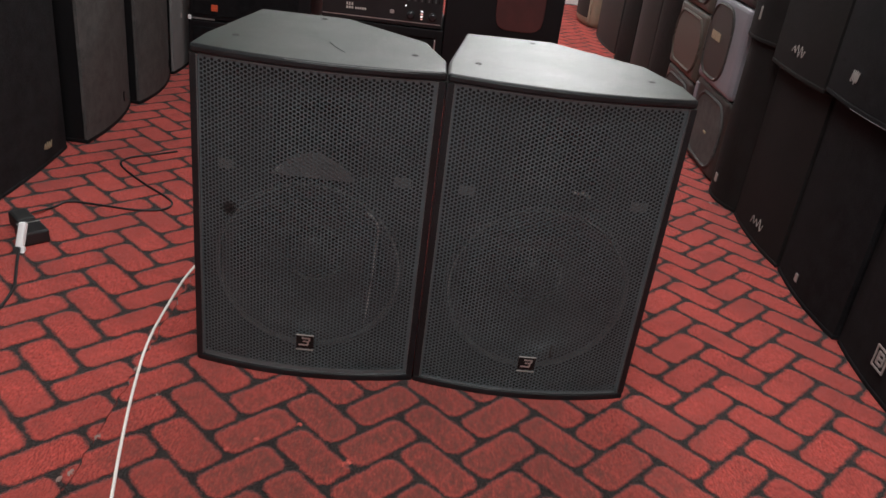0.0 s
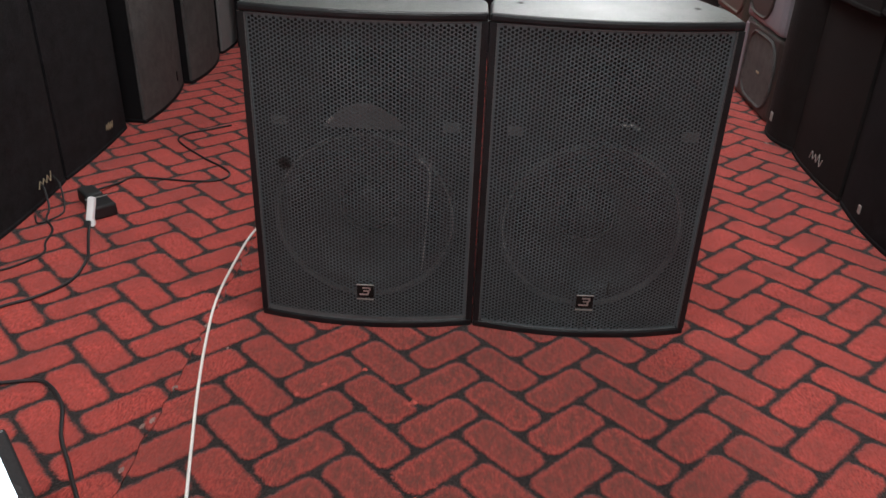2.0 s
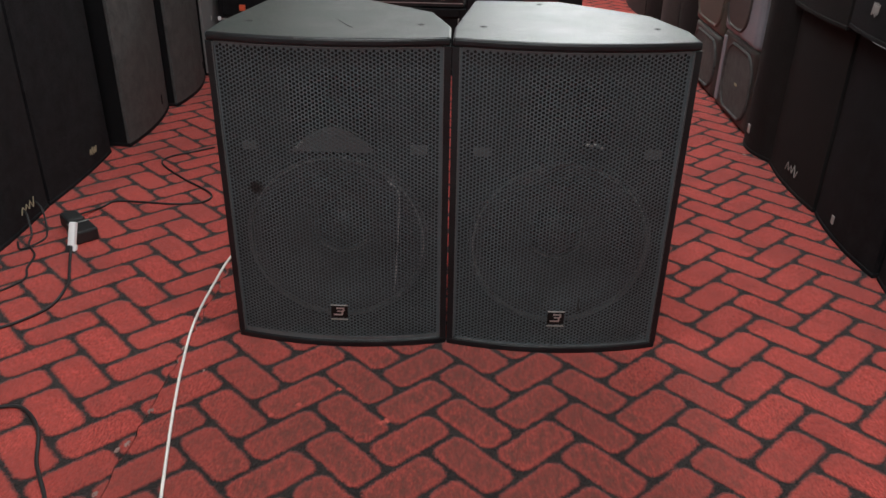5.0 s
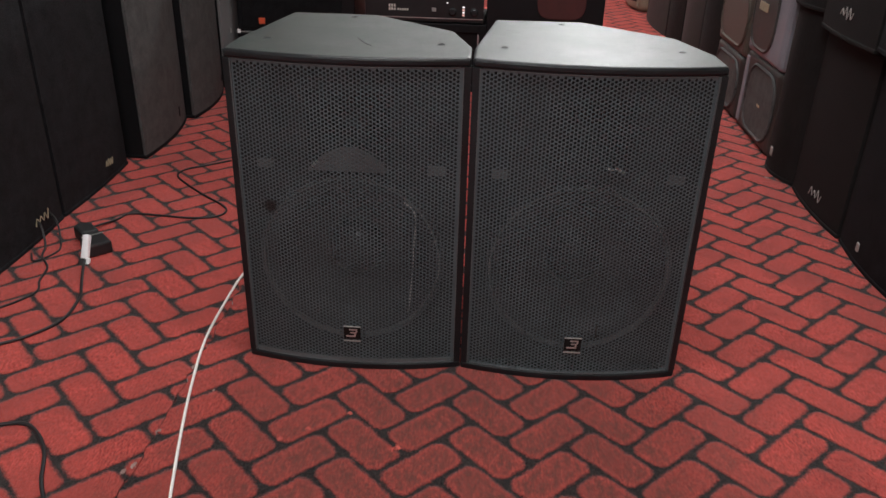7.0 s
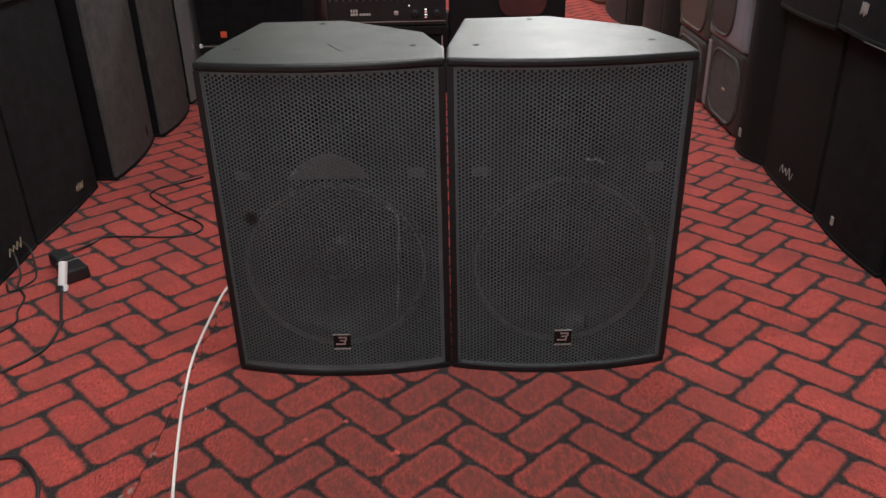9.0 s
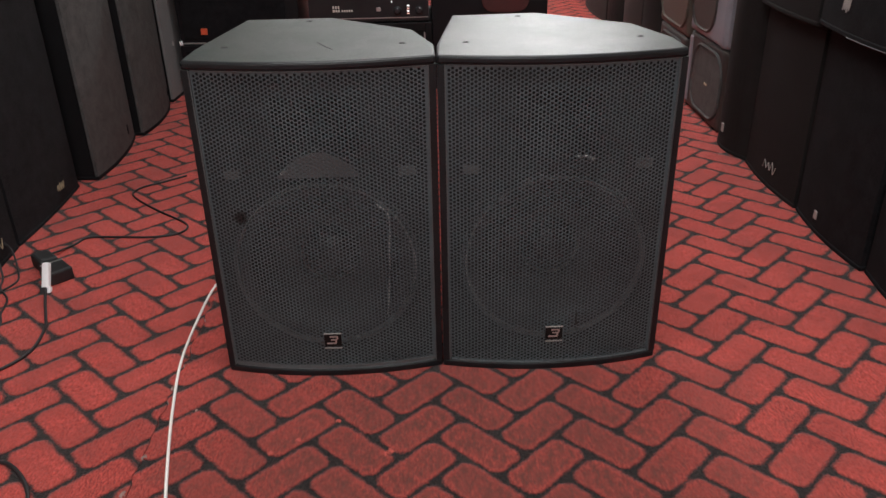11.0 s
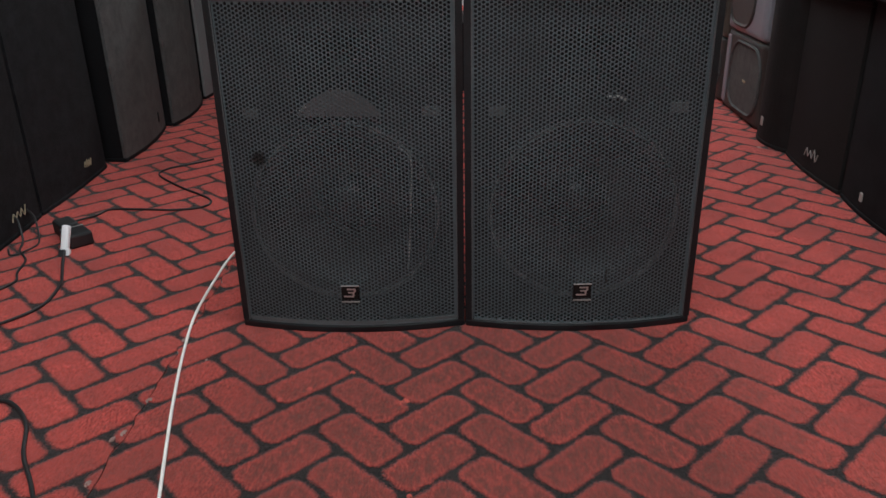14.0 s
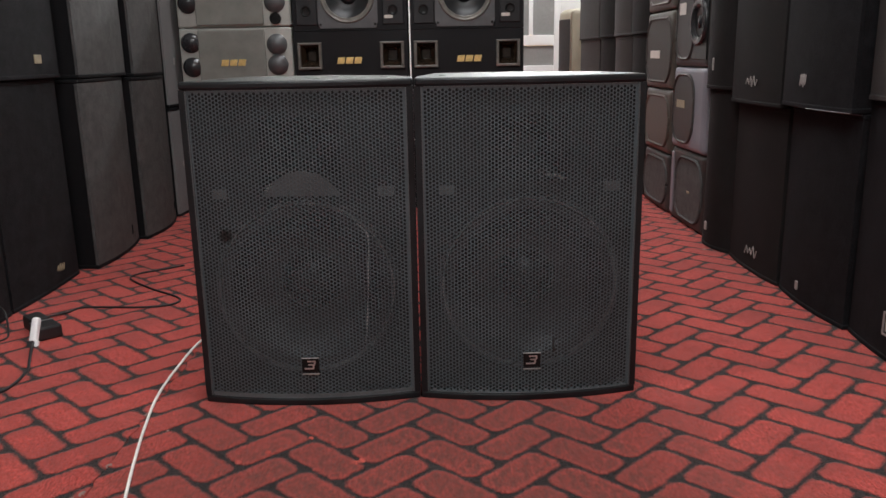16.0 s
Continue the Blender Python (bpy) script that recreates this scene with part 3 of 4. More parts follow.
add_prism(foot_band, [(x, bow(x, SPK_W, SPK_BOW) + 0.0045) for x in xs] + [(x, bow(x, SPK_W, SPK_BOW) + 0.009) for x in xs[::-1]], 0.017, 0.0235)
part("grille_fold_gleam", foot_band, M_LIP, left_speaker, "plain band for the reflection on the grille's lower fold")
edge = bmesh.new()
add_tube(edge, [(x, bow(x, SPK_W, SPK_BOW) + 0.0018, SPK_H - 0.0016) for x in (0.17, 0.24, 0.31, 0.36, 0.40, 0.43, 0.441)], 0.0007, 5, 4)
part("worn_edge", edge, M_TRIM, left_speaker, "pale worn paint along the lid's edge")
# silver slivers behind the grilles, modelled highlights of the glossy horn lips
lip_glint = bmesh.new()
add_tube(lip_glint, [(x, bow(x, SPK_W, SPK_BOW) + 0.0105, z) for x, z in ((0.252, 0.4685), (0.262, 0.466), (0.270, 0.4675), (0.280, 0.463), (0.286, 0.460))], 0.0026, 5, 3)
part("lip_glint", lip_glint, M_SILVER, right_speaker, "silver sliver standing for a glint on the horn lip")
lip_glint = bmesh.new()
add_tube(lip_glint, [(x, bow(x, SPK_W, SPK_BOW) + 0.0105, z) for x, z in ((0.158, 0.447), (0.163, 0.452), (0.169, 0.458))], 0.0024, 5, 3)
part("lip_glint", lip_glint, M_SILVER, left_speaker, "silver sliver standing for a glint on the horn lip")
scratch = bmesh.new()
add_tube(scratch, [(0.226, 0.125, SPK_H), (0.236, 0.105, SPK_H), (0.250, 0.078, SPK_H), (0.262, 0.062, SPK_H)], 0.0009, 5, 4)
part("scratch", scratch, M_BAFFLE, left_speaker, "dark scratch across the lid")
smear = bmesh.new()
add_tube(smear, [(0.272, bow(0.272, SPK_W, SPK_BOW) + 0.0052, 0.132), (0.271, bow(0.271, SPK_W, SPK_BOW) + 0.0052, 0.118), (0.273, bow(0.273, SPK_W, SPK_BOW) + 0.0052, 0.104)], 0.0022, 6, 4)
part("dark_smear", smear, M_RUBBER, right_speaker, "dark smear on the grille")

# ---- side rows of stacked loudspeakers ----


def row_speaker(name, m, w, d, h, front, label, b=0.045, badge=None, badge_mat=None, group="side rows of loudspeakers", carcass=None, plate=False, solid=False):
    """Upright cabinet, front bowed to -y; badge: x, z, width, height of its logo."""
    spk = thing(name, m, label, "loudspeaker", group)
    n = 14
    body = bmesh.new()
    add_prism(body, bowed_outline(w, b, [(w - 0.05, d), (0.05, d)], n), 0.0, 0.013, 0.003)
    add_prism(body, bowed_outline(w, b, [(w - 0.05, d), (0.05, d)], n), h - 0.013, h, 0.003)
    add_prism(body, [(0.004, 0.012), (w - 0.004, 0.012), (w - 0.052, d - 0.004), (0.052, d - 0.004)], 0.013, h - 0.013)
    part("cabinet", body, carcass or (front if front in (M_FRONT_DARK, M_FRONT_LEFT, M_FRONT_BROWN, M_FRONT_TAUPE) else M_CARCASS), spk, "black vinyl carcass")
    xs = [0.004 + (w - 0.008) * i / n for i in range(n + 1)]
    g = bmesh.new()
    add_prism(g, [(x, bow(x, w, b) + 0.002) for x in xs] + [(w - 0.004, 0.011), (0.004, 0.011)], 0.013, h - 0.013)
    part("front_grille", g, front, spk, "cloth-backed bowed front")
    if badge:
        x, z, bw, bh = badge
        y = bow(x, w, b) + 0.003
        slope = math.degrees(math.atan2(bow(x + 0.01, w, b) - bow(x - 0.01, w, b), 0.02))
        bm = bmesh.new()
        rr = random.Random(int(x * 1e4 + z * 1e3))
        if plate:
            for x0, z0, x1, z1 in ((-1, -1, 1, -0.86), (-1, 0.86, 1, 1), (-1, -0.86, -0.86, 0.86), (0.86, -0.86, 1, 0.86), (-0.5, -0.6, -0.25, 0.6), (-0.25, 0.4, 0.4, 0.6), (-0.25, -0.1, 0.4, 0.1), (-0.25, -0.6, 0.4, -0.4), (0.4, -0.45, 0.6, -0.05), (0.4, 0.05, 0.6, 0.45)):
                add_box(bm, x0 * bw / 2, -0.003, z0 * bh / 2, x1 * bw / 2, 0.001, z1 * bh / 2)
        elif solid or bw < 0.021:
            add_box(bm, -bw / 2, -0.003, -bh / 2, bw / 2, 0.001, bh / 2, 0.001)
        pts = [(-bw / 2 + bw * i / 7, -0.001, bh / 2 * (1 if i % 2 else -1) * rr.uniform(0.4, 1.0)) for i in range(8)]
        if not plate and not solid and bw >= 0.021:
            add_tube(bm, pts, min(0.0018, bh * 0.08), 5, 3)
        bm.transform(pose(x, y - 0.001, z, 0, 0, slope))
        part("badge", bm, badge_mat or M_MARK, spk, "small pale maker's mark")
    return spk


def right_row(y_far, x, z):
    """Pose in the right row: local x runs towards the camera from y_far."""
    return pose(x, y_far, z, 0, 0, -90)


def left_row(y_near, x, z, askew=0.0):
    return pose(x, y_near, z, 0, 0, 90 + askew)


D = 0.5
DARK_LABEL = "tall charcoal loudspeaker with bowed cloth front, standing on carpet"
UP_LABEL = "charcoal loudspeaker with bowed front, stacked on another"
# right row, lower then upper
row_speaker("loudspeaker", right_row(0.345, 1.072, 0), 0.44, D, 0.575, M_FRONT_DARK, DARK_LABEL, 0.018, (0.205, 0.085, 0.05, 0.055), plate=True)
low_box = row_speaker("loudspeaker", right_row(0.735, 1.062, 0), 0.385, D, 0.540, M_FRONT_DARK, DARK_LABEL, 0.016, (0.145, 0.05, 0.016, 0.024))
row_speaker("loudspeaker", right_row(1.135, 1.058, 0), 0.392, D, 0.528, M_FRONT_BROWN, "tall brownish-black loudspeaker with bowed front on carpet", 0.014, (0.215, 0.066, 0.09, 0.04))
row_speaker("loudspeaker", right_row(1.415, 1.066, 0), 0.272, D, 0.562, M_FRONT_BROWN, "narrow brownish-black loudspeaker standing on carpet", 0.045, (0.13, 0.075, 0.02, 0.03))
row_speaker("loudspeaker", right_row(0.338, 1.060, 0.577), 0.43, D, 0.62, M_FRONT_TAUPE, UP_LABEL, 0.014, (0.2, 0.06, 0.04, 0.03))
high_box = row_speaker("loudspeaker", right_row(0.742, 1.030, 0.542), 0.392, D, 0.62, M_FRONT_DARK, UP_LABEL, 0.014, (0.15, 0.072, 0.036, 0.036))
row_speaker("loudspeaker", right_row(1.135, 1.030, 0.530), 0.385, D, 0.62, M_FRONT_BROWN, UP_LABEL, 0.012, (0.19, 0.070, 0.085, 0.034))
row_speaker("loudspeaker", right_row(1.420, 1.046, 0.564), 0.278, D, 0.62, M_FRONT_BROWN, UP_LABEL, 0.035, (0.145, 0.085, 0.010, 0.042))
# pale lines along worn edges, the edge highlight is in their colour
for box, bw, bb, z, x0 in ((low_box, 0.385, 0.016, 0.5385, 0.15), (high_box, 0.392, 0.014, 0.0015, 0.18)):
    rub = bmesh.new()
    add_tube(rub, [(x0 + (bw - 0.006 - x0) * k / 6, bow(x0 + (bw - 0.006 - x0) * k / 6, bw, bb) + 0.0008, z) for k in range(7)], 0.0014, 5, 2)
    part("worn_edge", rub, M_KPLATE, box, "rubbed edge with its highlight painted pale")
# left row: each one stands a little askew, its near corner further into the aisle
row_speaker("loudspeaker", left_row(-0.33, -1.185, 0), 0.55, D, 0.60, M_FRONT_PALE, "pale grey loudspeaker standing on carpet", 0.012)
row_speaker("loudspeaker", left_row(0.225, -1.172, 0), 0.40, D, 0.655, M_FRONT_LEFT, DARK_LABEL, 0.008, (0.285, 0.055, 0.075, 0.026), M_TAN_MARK)
row_speaker("loudspeaker", left_row(0.632, -1.172, 0), 0.440, D, 0.648, M_FRONT_LEFT, DARK_LABEL, 0.008, (0.30, 0.060, 0.05, 0.026), M_TAN_MARK)
# from here back, stronger light is painted into the lighter fronts
row_speaker("loudspeaker", left_row(1.125, -1.128, 0, 2.6), 0.450, D, 0.642, M_FRONT_GREY, "tall grey loudspeaker with bowed front on carpet", 0.022, (0.33, 0.07, 0.012, 0.035), M_CARCASS)
row_speaker("loudspeaker", left_row(1.585, -1.118, 0, 3.2), 0.445, D, 0.635, M_FRONT_GREY, "tall grey loudspeaker with bowed front on carpet", 0.030, (0.37, 0.07, 0.012, 0.03), M_CARCASS)
row_speaker("loudspeaker", left_row(2.035, -1.128, 0, 1.0), 0.30, D, 0.490, M_FRONT_PALE, "pale grey loudspeaker standing beside darker ones", 0.012, (0.10, 0.234, 0.012, 0.02))
row_speaker("loudspeaker", left_row(0.225, -1.160, 0.657), 0.40, D, 0.62, M_FRONT_LEFT, UP_LABEL, 0.008, (0.2, 0.055, 0.05, 0.03), M_TAN_MARK)
row_speaker("loudspeaker", left_row(0.632, -1.160, 0.650), 0.455, D, 0.62, M_FRONT_LEFT, UP_LABEL, 0.008, (0.305, 0.058, 0.045, 0.026), M_TAN_MARK, solid=True)
row_speaker("loudspeaker", left_row(1.135, -1.122, 0.644, 2.6), 0.475, D, 0.62, M_FRONT_GREY, "grey loudspeaker with bowed front, stacked on another", 0.018)
row_speaker("loudspeaker", left_row(1.622, -1.118, 0.637, 2.6), 0.40, D, 0.62, M_FRONT_GREY, "grey loudspeaker with bowed front, stacked on another", 0.022)
row_speaker("loudspeaker", left_row(2.035, -1.128, 0.492, 1.0), 0.30, D, 0.72, M_FRONT_PALE, "pale grey loudspeaker stacked on another", 0.012, (0.10, 0.20, 0.012, 0.03))


def moulded_speaker(m, w, d, h, shell, panel, label, driver=0.0, tag=None, span=(0.0, 1.0)):
    """Moulded plastic loudspeaker: rounded shell, recessed front with rounded corners, side cheeks."""
    spk = thing("moulded_loudspeaker", m, label, "loudspeaker", "stack of moulded loudspeakers")
    shell_bm = bmesh.new()
    add_prism(shell_bm, [(0.0, 0.015), (0.02, 0.0), (w - 0.02, 0.0), (w, 0.015), (w - 0.06, d), (0.06, d)], 0, h, 0.018, None, 3)
    part("shell", shell_bm, shell, spk)
    # raised bead round the front
    rr, bead = 0.085, bmesh.new()
    x0, x1, z0, z1 = 0.03 + span[0] * (w - 0.06), 0.03 + span[1] * (w - 0.06), 0.03, h - 0.03
    pts = []
    for cx, cz, a0 in ((x1 - rr, z1 - rr, 0), (x0 + rr, z1 - rr, 90), (x0 + rr, z0 + rr, 180), (x1 - rr, z0 + rr, 270)):
        pts += [(cx + rr * math.cos(radians(a0 + k * 22.5)), -0.001, cz + rr * math.sin(radians(a0 + k * 22.5))) for k in range(5)]
    add_tube(bead, pts + [pts[0]], 0.007, 6, 2)
    part("front_bead", bead, panel, spk)
    inner = [(x, z) for x, y, z in pts]
    pl = bmesh.new()
    add_prism(pl, [(x * 0.96 + (x0 + x1) / 2 * 0.04, z * 0.96 + h / 2 * 0.04) for x, z in inner], 0.0, 0.004, 0, pose(0, 0.001, 0, 90, 0, 0))
    part("front_panel", pl, panel, spk, "recessed front panel")
    if driver:
        part("driver_recess", box_mesh(w * 0.52, -0.003, 0.028, w - 0.024, 0.006, h - 0.028, 0.003), M_BADGE, spk, "black recess round the woofer")
        dr = bmesh.new()
        add_lathe(dr, [(driver, 0.003), (driver, 0.014), (driver * 0.9, 0.012), (driver * 0.8, 0.016), (driver * 0.7, 0.004), (driver * 0.3, -0.002), (driver * 0.28, 0.004), (0, 0.01)], 32, front_at(w * 0.74, 0, h * 0.50))
        part("woofer", dr, M_HORN, spk, "glossy dark woofer", smooth=True)
    if tag:
        tx, tz, tw, th, tm = tag
        part("label", box_mesh(tx, -0.006, tz, tx + tw, -0.0035, tz + th), tm, spk, "small plain sticker")
    return spk


MG = "grey moulded plastic loudspeaker in a stack"
MT = "tan moulded plastic loudspeaker in a stack"
low_moulded = moulded_speaker(right_row(1.86, 1.055, 0), 0.44, 0.42, 0.305, M_MOULD_GREY, M_FRONT_GREY, "grey moulded loudspeaker with a pale front edge on carpet", 0, (0.25, 0.14, 0.03, 0.008, M_TAN_MARK), (0.16, 1.0))
part("cheek", box_mesh(0.022, -0.004, 0.022, 0.058, 0.010, 0.283, 0.004), M_MOULD_WHITE, low_moulded, "pale lilac-grey edge")
moulded_speaker(right_row(1.85, 1.045, 0.307), 0.42, 0.42, 0.325, M_MOULD_WHITE, M_MOULD_GREY, "grey-fronted moulded loudspeaker with pale sides", 0, (0.085, 0.165, 0.10, 0.030, M_TAN_MARK), (0.0, 0.72))
moulded_speaker(right_row(1.85, 1.045, 0.634), 0.43, 0.42, 0.33, M_MOULD_GREY, M_MOULD_GREY, MG, 0.085, (0.07, 0.20, 0.075, 0.045, M_PAPER), (0.0, 0.6))
moulded_speaker(right_row(1.85, 1.045, 0.966), 0.43, 0.42, 0.33, M_MOULD_GREY, M_PANEL_BROWN, MG, 0.085, None, (0.0, 0.6))
moulded_speaker(right_row(2.30, 1.055, 0), 0.42, 0.42, 0.255, M_MOULD_GREY, M_FRONT_GREY, "grey moulded loudspeaker with dark front on carpet")
moulded_speaker(right_row(2.30, 1.05, 0.257), 0.43, 0.42, 0.275, M_MOULD_TAN, M_MOULD_TAN, MT)
moulded_speaker(right_row(2.32, 1.05, 0.534), 0.44, 0.42, 0.33, M_MOULD_TAN, M_PANEL_BROWN, MT, 0, (0.10, 0.130, 0.15, 0.034, M_PAPER))
moulded_speaker(right_row(2.32, 1.05, 0.866), 0.44, 0.42, 0.33, M_MOULD_TAN, M_MOULD_TAN, MT)
# far part of the right row
for yf, wf, f in ((2.70, 0.36, M_FRONT_BROWN), (3.10, 0.385, M_FRONT_TAUPE), (3.50, 0.385, M_FRONT_BROWN), (4.20, 0.66, M_FRONT_TAUPE)):
    row_speaker("loudspeaker", right_row(yf, 1.08, 0), wf, D, 0.775, f, "tall dark loudspeaker in a row along the wall", 0.03)
    row_speaker("loudspeaker", right_row(yf, 1.07, 0.777), wf, D, 0.65, f, "dark loudspeaker stacked on a tall one", 0.03)
tower = thing("loudspeaker", right_row(4.80, 1.06, 0), "tall cream loudspeaker with rounded edges at the row's end", "loudspeaker", "side rows of loudspeakers")
part("cabinet", add_prism(bmesh.new(), bowed_outline(0.50, 0.07, [(0.47, 0.5), (0.03, 0.5)], 14), 0.0, 1.00, 0.045, None, 4), M_CREAM, tower, smooth=True)
# dark taupe sheet paints the shaded front of the cream cabinet
part("front_grille", add_prism(bmesh.new(), bowed_outline(0.50, 0.075, [(0.44, 0.01), (0.06, 0.01)], 14, 0.06), 0.06, 0.93, 0.006), M_FRONT_TAUPE, tower, "tower front, its shade painted as dark taupe")

# ---- group behind the pair ----
BY = 2.15


def karaoke_silver(z, port_low):
    spk = thing("karaoke_speaker", pose(-1.095, BY, z), "silver-grey wide karaoke loudspeaker with gold mark, stacked", "loudspeaker", "wide karaoke speakers")
    w, h = 0.505, 0.285
    part("cabinet", box_mesh(0, 0.006, 0, w, 0.30, h, 0.008), M_KSILVER, spk)
    part("front_cloth", box_mesh(0.085, -0.006, 0.008, 0.385, 0.010, h - 0.008, 0.005), M_KCLOTH, spk, "grey cloth front")
    for x, r, mat in ((0.052, 0.040, M_HORN), (0.437, 0.042, M_KPLATE)):
        for zz in (0.116 if x < 0.1 else 0.121, 0.222 if x < 0.1 else 0.210) if not port_low else (0.105, 0.200):
            dome = bmesh.new()
            add_lathe(dome, [(r + 0.004, -0.002), (r + 0.004, 0.006), (r, 0.008), (r * 0.85, 0.018), (r * 0.5, 0.027), (0, 0.030)], 24, front_at(x, 0.006, zz))
            part("tweeter", dome, mat, spk, "round domed treble unit", smooth=True)
    port = bmesh.new()
    add_lathe(port, [(0.026, 0.0), (0.026, 0.006), (0.020, 0.006), (0.018, -0.0), (0, 0.0005)], 20, front_at(0.437, 0.005, 0.034 if port_low else 0.045))
    part("port", port, M_BADGE, spk, "dark round port")
    bars = bmesh.new()
    for i in range(3):
        b = box_mesh(-0.016, -0.010, 0.0, 0.016, -0.005, 0.028, 0.001)
        b.transform(Matrix(((1, 0, 0.22, 0.198 + i * 0.038), (0, 1, 0, 0), (0, 0, 1, 0.119 + 0.118 * port_low), (0, 0, 0, 1))))
        merge(bars, b)
    part("badge", bars, M_GOLD, spk, "gold maker's mark")
    return spk


def holed_plate(x0, z0, x1, z1, c, r, y0, y1, n=48):
    """Rectangular plate from y0 back to y1 with a round hole of radius r at c."""
    b = bmesh.new()
    rim, wall_ring, rect = [], [], []
    for k in range(n):
        a = 2 * math.pi * (k + 0.5) / n
        dx, dz = math.cos(a), math.sin(a)
        rim.append(b.verts.new((c[0] + r * dx, y0, c[1] + r * dz)))
        wall_ring.append(b.verts.new((c[0] + r * dx, y1, c[1] + r * dz)))
        s = min(((x1 - c[0]) if dx > 0 else (c[0] - x0)) / max(abs(dx), 1e-6), ((z1 - c[1]) if dz > 0 else (c[1] - z0)) / max(abs(dz), 1e-6))
        rect.append(b.verts.new((c[0] + dx * s, y0, c[1] + dz * s)))
    for k in range(n):
        m = (k + 1) % n
        b.faces.new((rim[k], rim[m], rect[m], rect[k]))
        b.faces.new((rim[k], wall_ring[k], wall_ring[m], rim[m]))
    bmesh.ops.recalc_face_normals(b, faces=b.faces)
    return b


def karaoke_black(x, z, open_front, mark_x=0.188):
    w, h = 0.508, 0.300 if open_front else 0.262
    spk = thing("karaoke_speaker", pose(x, BY, z), "black wide karaoke loudspeaker with square horns, stacked", "loudspeaker", "wide karaoke speakers")
    case = box_mesh(0, 0.075, 0, w, 0.30, h, 0.004)
    if not open_front:
        holes = ((0.024, 0.112), (0.394, 0.482))
        for x0, x1 in ((0, holes[0][0]), (holes[0][1], holes[1][0]), (holes[1][1], w)):
            add_box(case, x0, 0.0, 0.0, x1, 0.075, h)
        for x0, x1 in holes:
            add_box(case, x0, 0.0, 0.0, x1, 0.075, 0.106)
            add_box(case, x0, 0.0, 0.206, x1, 0.075, h)
        part("cabinet", case, M_KBLACK, spk)
        for x0, x1 in holes:
            rim = bmesh.new()
            for a in ((x0 - 0.010, 0.096, x1 + 0.010, 0.108), (x0 - 0.010, 0.204, x1 + 0.010, 0.214), (x0 - 0.010, 0.108, x0 + 0.003, 0.204), (x1 - 0.003, 0.108, x1 + 0.010, 0.204)):
                add_box(rim, a[0], -0.016, a[1], a[2], 0.002, a[3], 0.003)
            part("horn_rim", rim, M_KRIM, spk, "worn grey square horn surround")
            throat = bmesh.new()
            add_rect_flare(throat, x0 + 0.001, 0.107, x1 - 0.001, 0.205, 0.070, 0.62, 0.001)
            part("horn_throat", throat, M_KHORN, spk, "glossy dark horn throat, amber reflection in its colour")
        bars = bmesh.new()
        for i in range(3):
            b = box_mesh(-0.016, -0.006, 0.0, 0.016, 0.001, 0.028, 0.001)
            b.transform(Matrix.Translation((mark_x + 0.016 + i * 0.038, 0, 0.119)) @ Matrix(((1, 0, 0.22, 0), (0, 1, 0, 0), (0, 0, 1, 0), (0, 0, 0, 1))))
            merge(bars, b)
        part("badge", bars, M_GOLD, spk, "gold maker's mark")
    else:
        c = (0.245, 0.152)
        x0, x1 = c[0] - 0.133, c[0] + 0.133
        for a in ((0, 0, x0, h), (x1, 0, w, h), (x0, 0, x1, 0.012), (x0, h - 0.008, x1, h)):
            add_box(case, a[0], 0.0, a[1], a[2], 0.075, a[3])
        part("cabinet", case, M_KBLACK, spk)
        part("driver_plate", holed_plate(x0, 0.010, x1, h - 0.006, c, 0.122, -0.006, 0.03), M_KPLATE, spk, "grey square driver plate")
        cone = bmesh.new()
        add_lathe(cone, [(0.099, 0.004), (0.092, -0.004), (0.040, -0.050), (0.036, -0.048)], 48, front_at(c[0], 0, c[1]))
        part("woofer", cone, M_CONE, spk, "dark grey paper cone", smooth=True)
        roll = bmesh.new()
        add_lathe(roll, [(0.123, -0.004), (0.121, 0.006), (0.116, 0.010), (0.111, 0.006), (0.107, 0.002), (0.102, 0.007), (0.098, 0.003)], 48, front_at(c[0], 0, c[1]))
        part("surround", roll, M_KRIM, spk, "pale ribbed surround", smooth=True)
        dome = bmesh.new()
        add_lathe(dome, [(0.038, -0.050), (0.032, -0.038), (0.018, -0.030), (0.0, -0.027)], 28, front_at(c[0], 0, c[1]))
        part("dust_cap", dome, M_HORN, spk, "black domed dust cap", smooth=True)
        for sx in (x0 + 0.012, x1 - 0.012):
            screw = bmesh.new()
            add_lathe(screw, [(0.0055, 0.0), (0.0055, 0.003), (0.003, 0.004), (0, 0.003)], 12, front_at(sx, -0.006, 0.026))
            part("screw", screw, M_BADGE, spk)
        for hx in (0.014, w - 0.108):
            rim = bmesh.new()
            for a in ((hx, 0.142, hx + 0.094, 0.154), (hx, 0.250, hx + 0.094, 0.260), (hx, 0.154, hx + 0.010, 0.250), (hx + 0.084, 0.154, hx + 0.094, 0.250)):
                add_box(rim, a[0], -0.014, a[1], a[2], 0.001, a[3], 0.003)
            part("horn_rim", rim, M_KRIM, spk, "worn grey square horn surround")
            part("port_plate", box_mesh(hx, -0.005, 0.024, hx + 0.094, 0.001, 0.134, 0.004), M_AMP, spk, "dark plate round a small port")
            dot = bmesh.new()
            add_lathe(dot, [(0.024, 0.004), (0.022, 0.009), (0.018, 0.009), (0.014, 0.006), (0, 0.0055)], 20, front_at(hx + 0.046, 0.0, 0.085))
            part("port", dot, M_BADGE, spk)
        part("label", box_mesh(w - 0.100, -0.008, 0.050, w - 0.062, -0.0045, 0.064), M_PAPER, spk, "small pale label")
    return spk


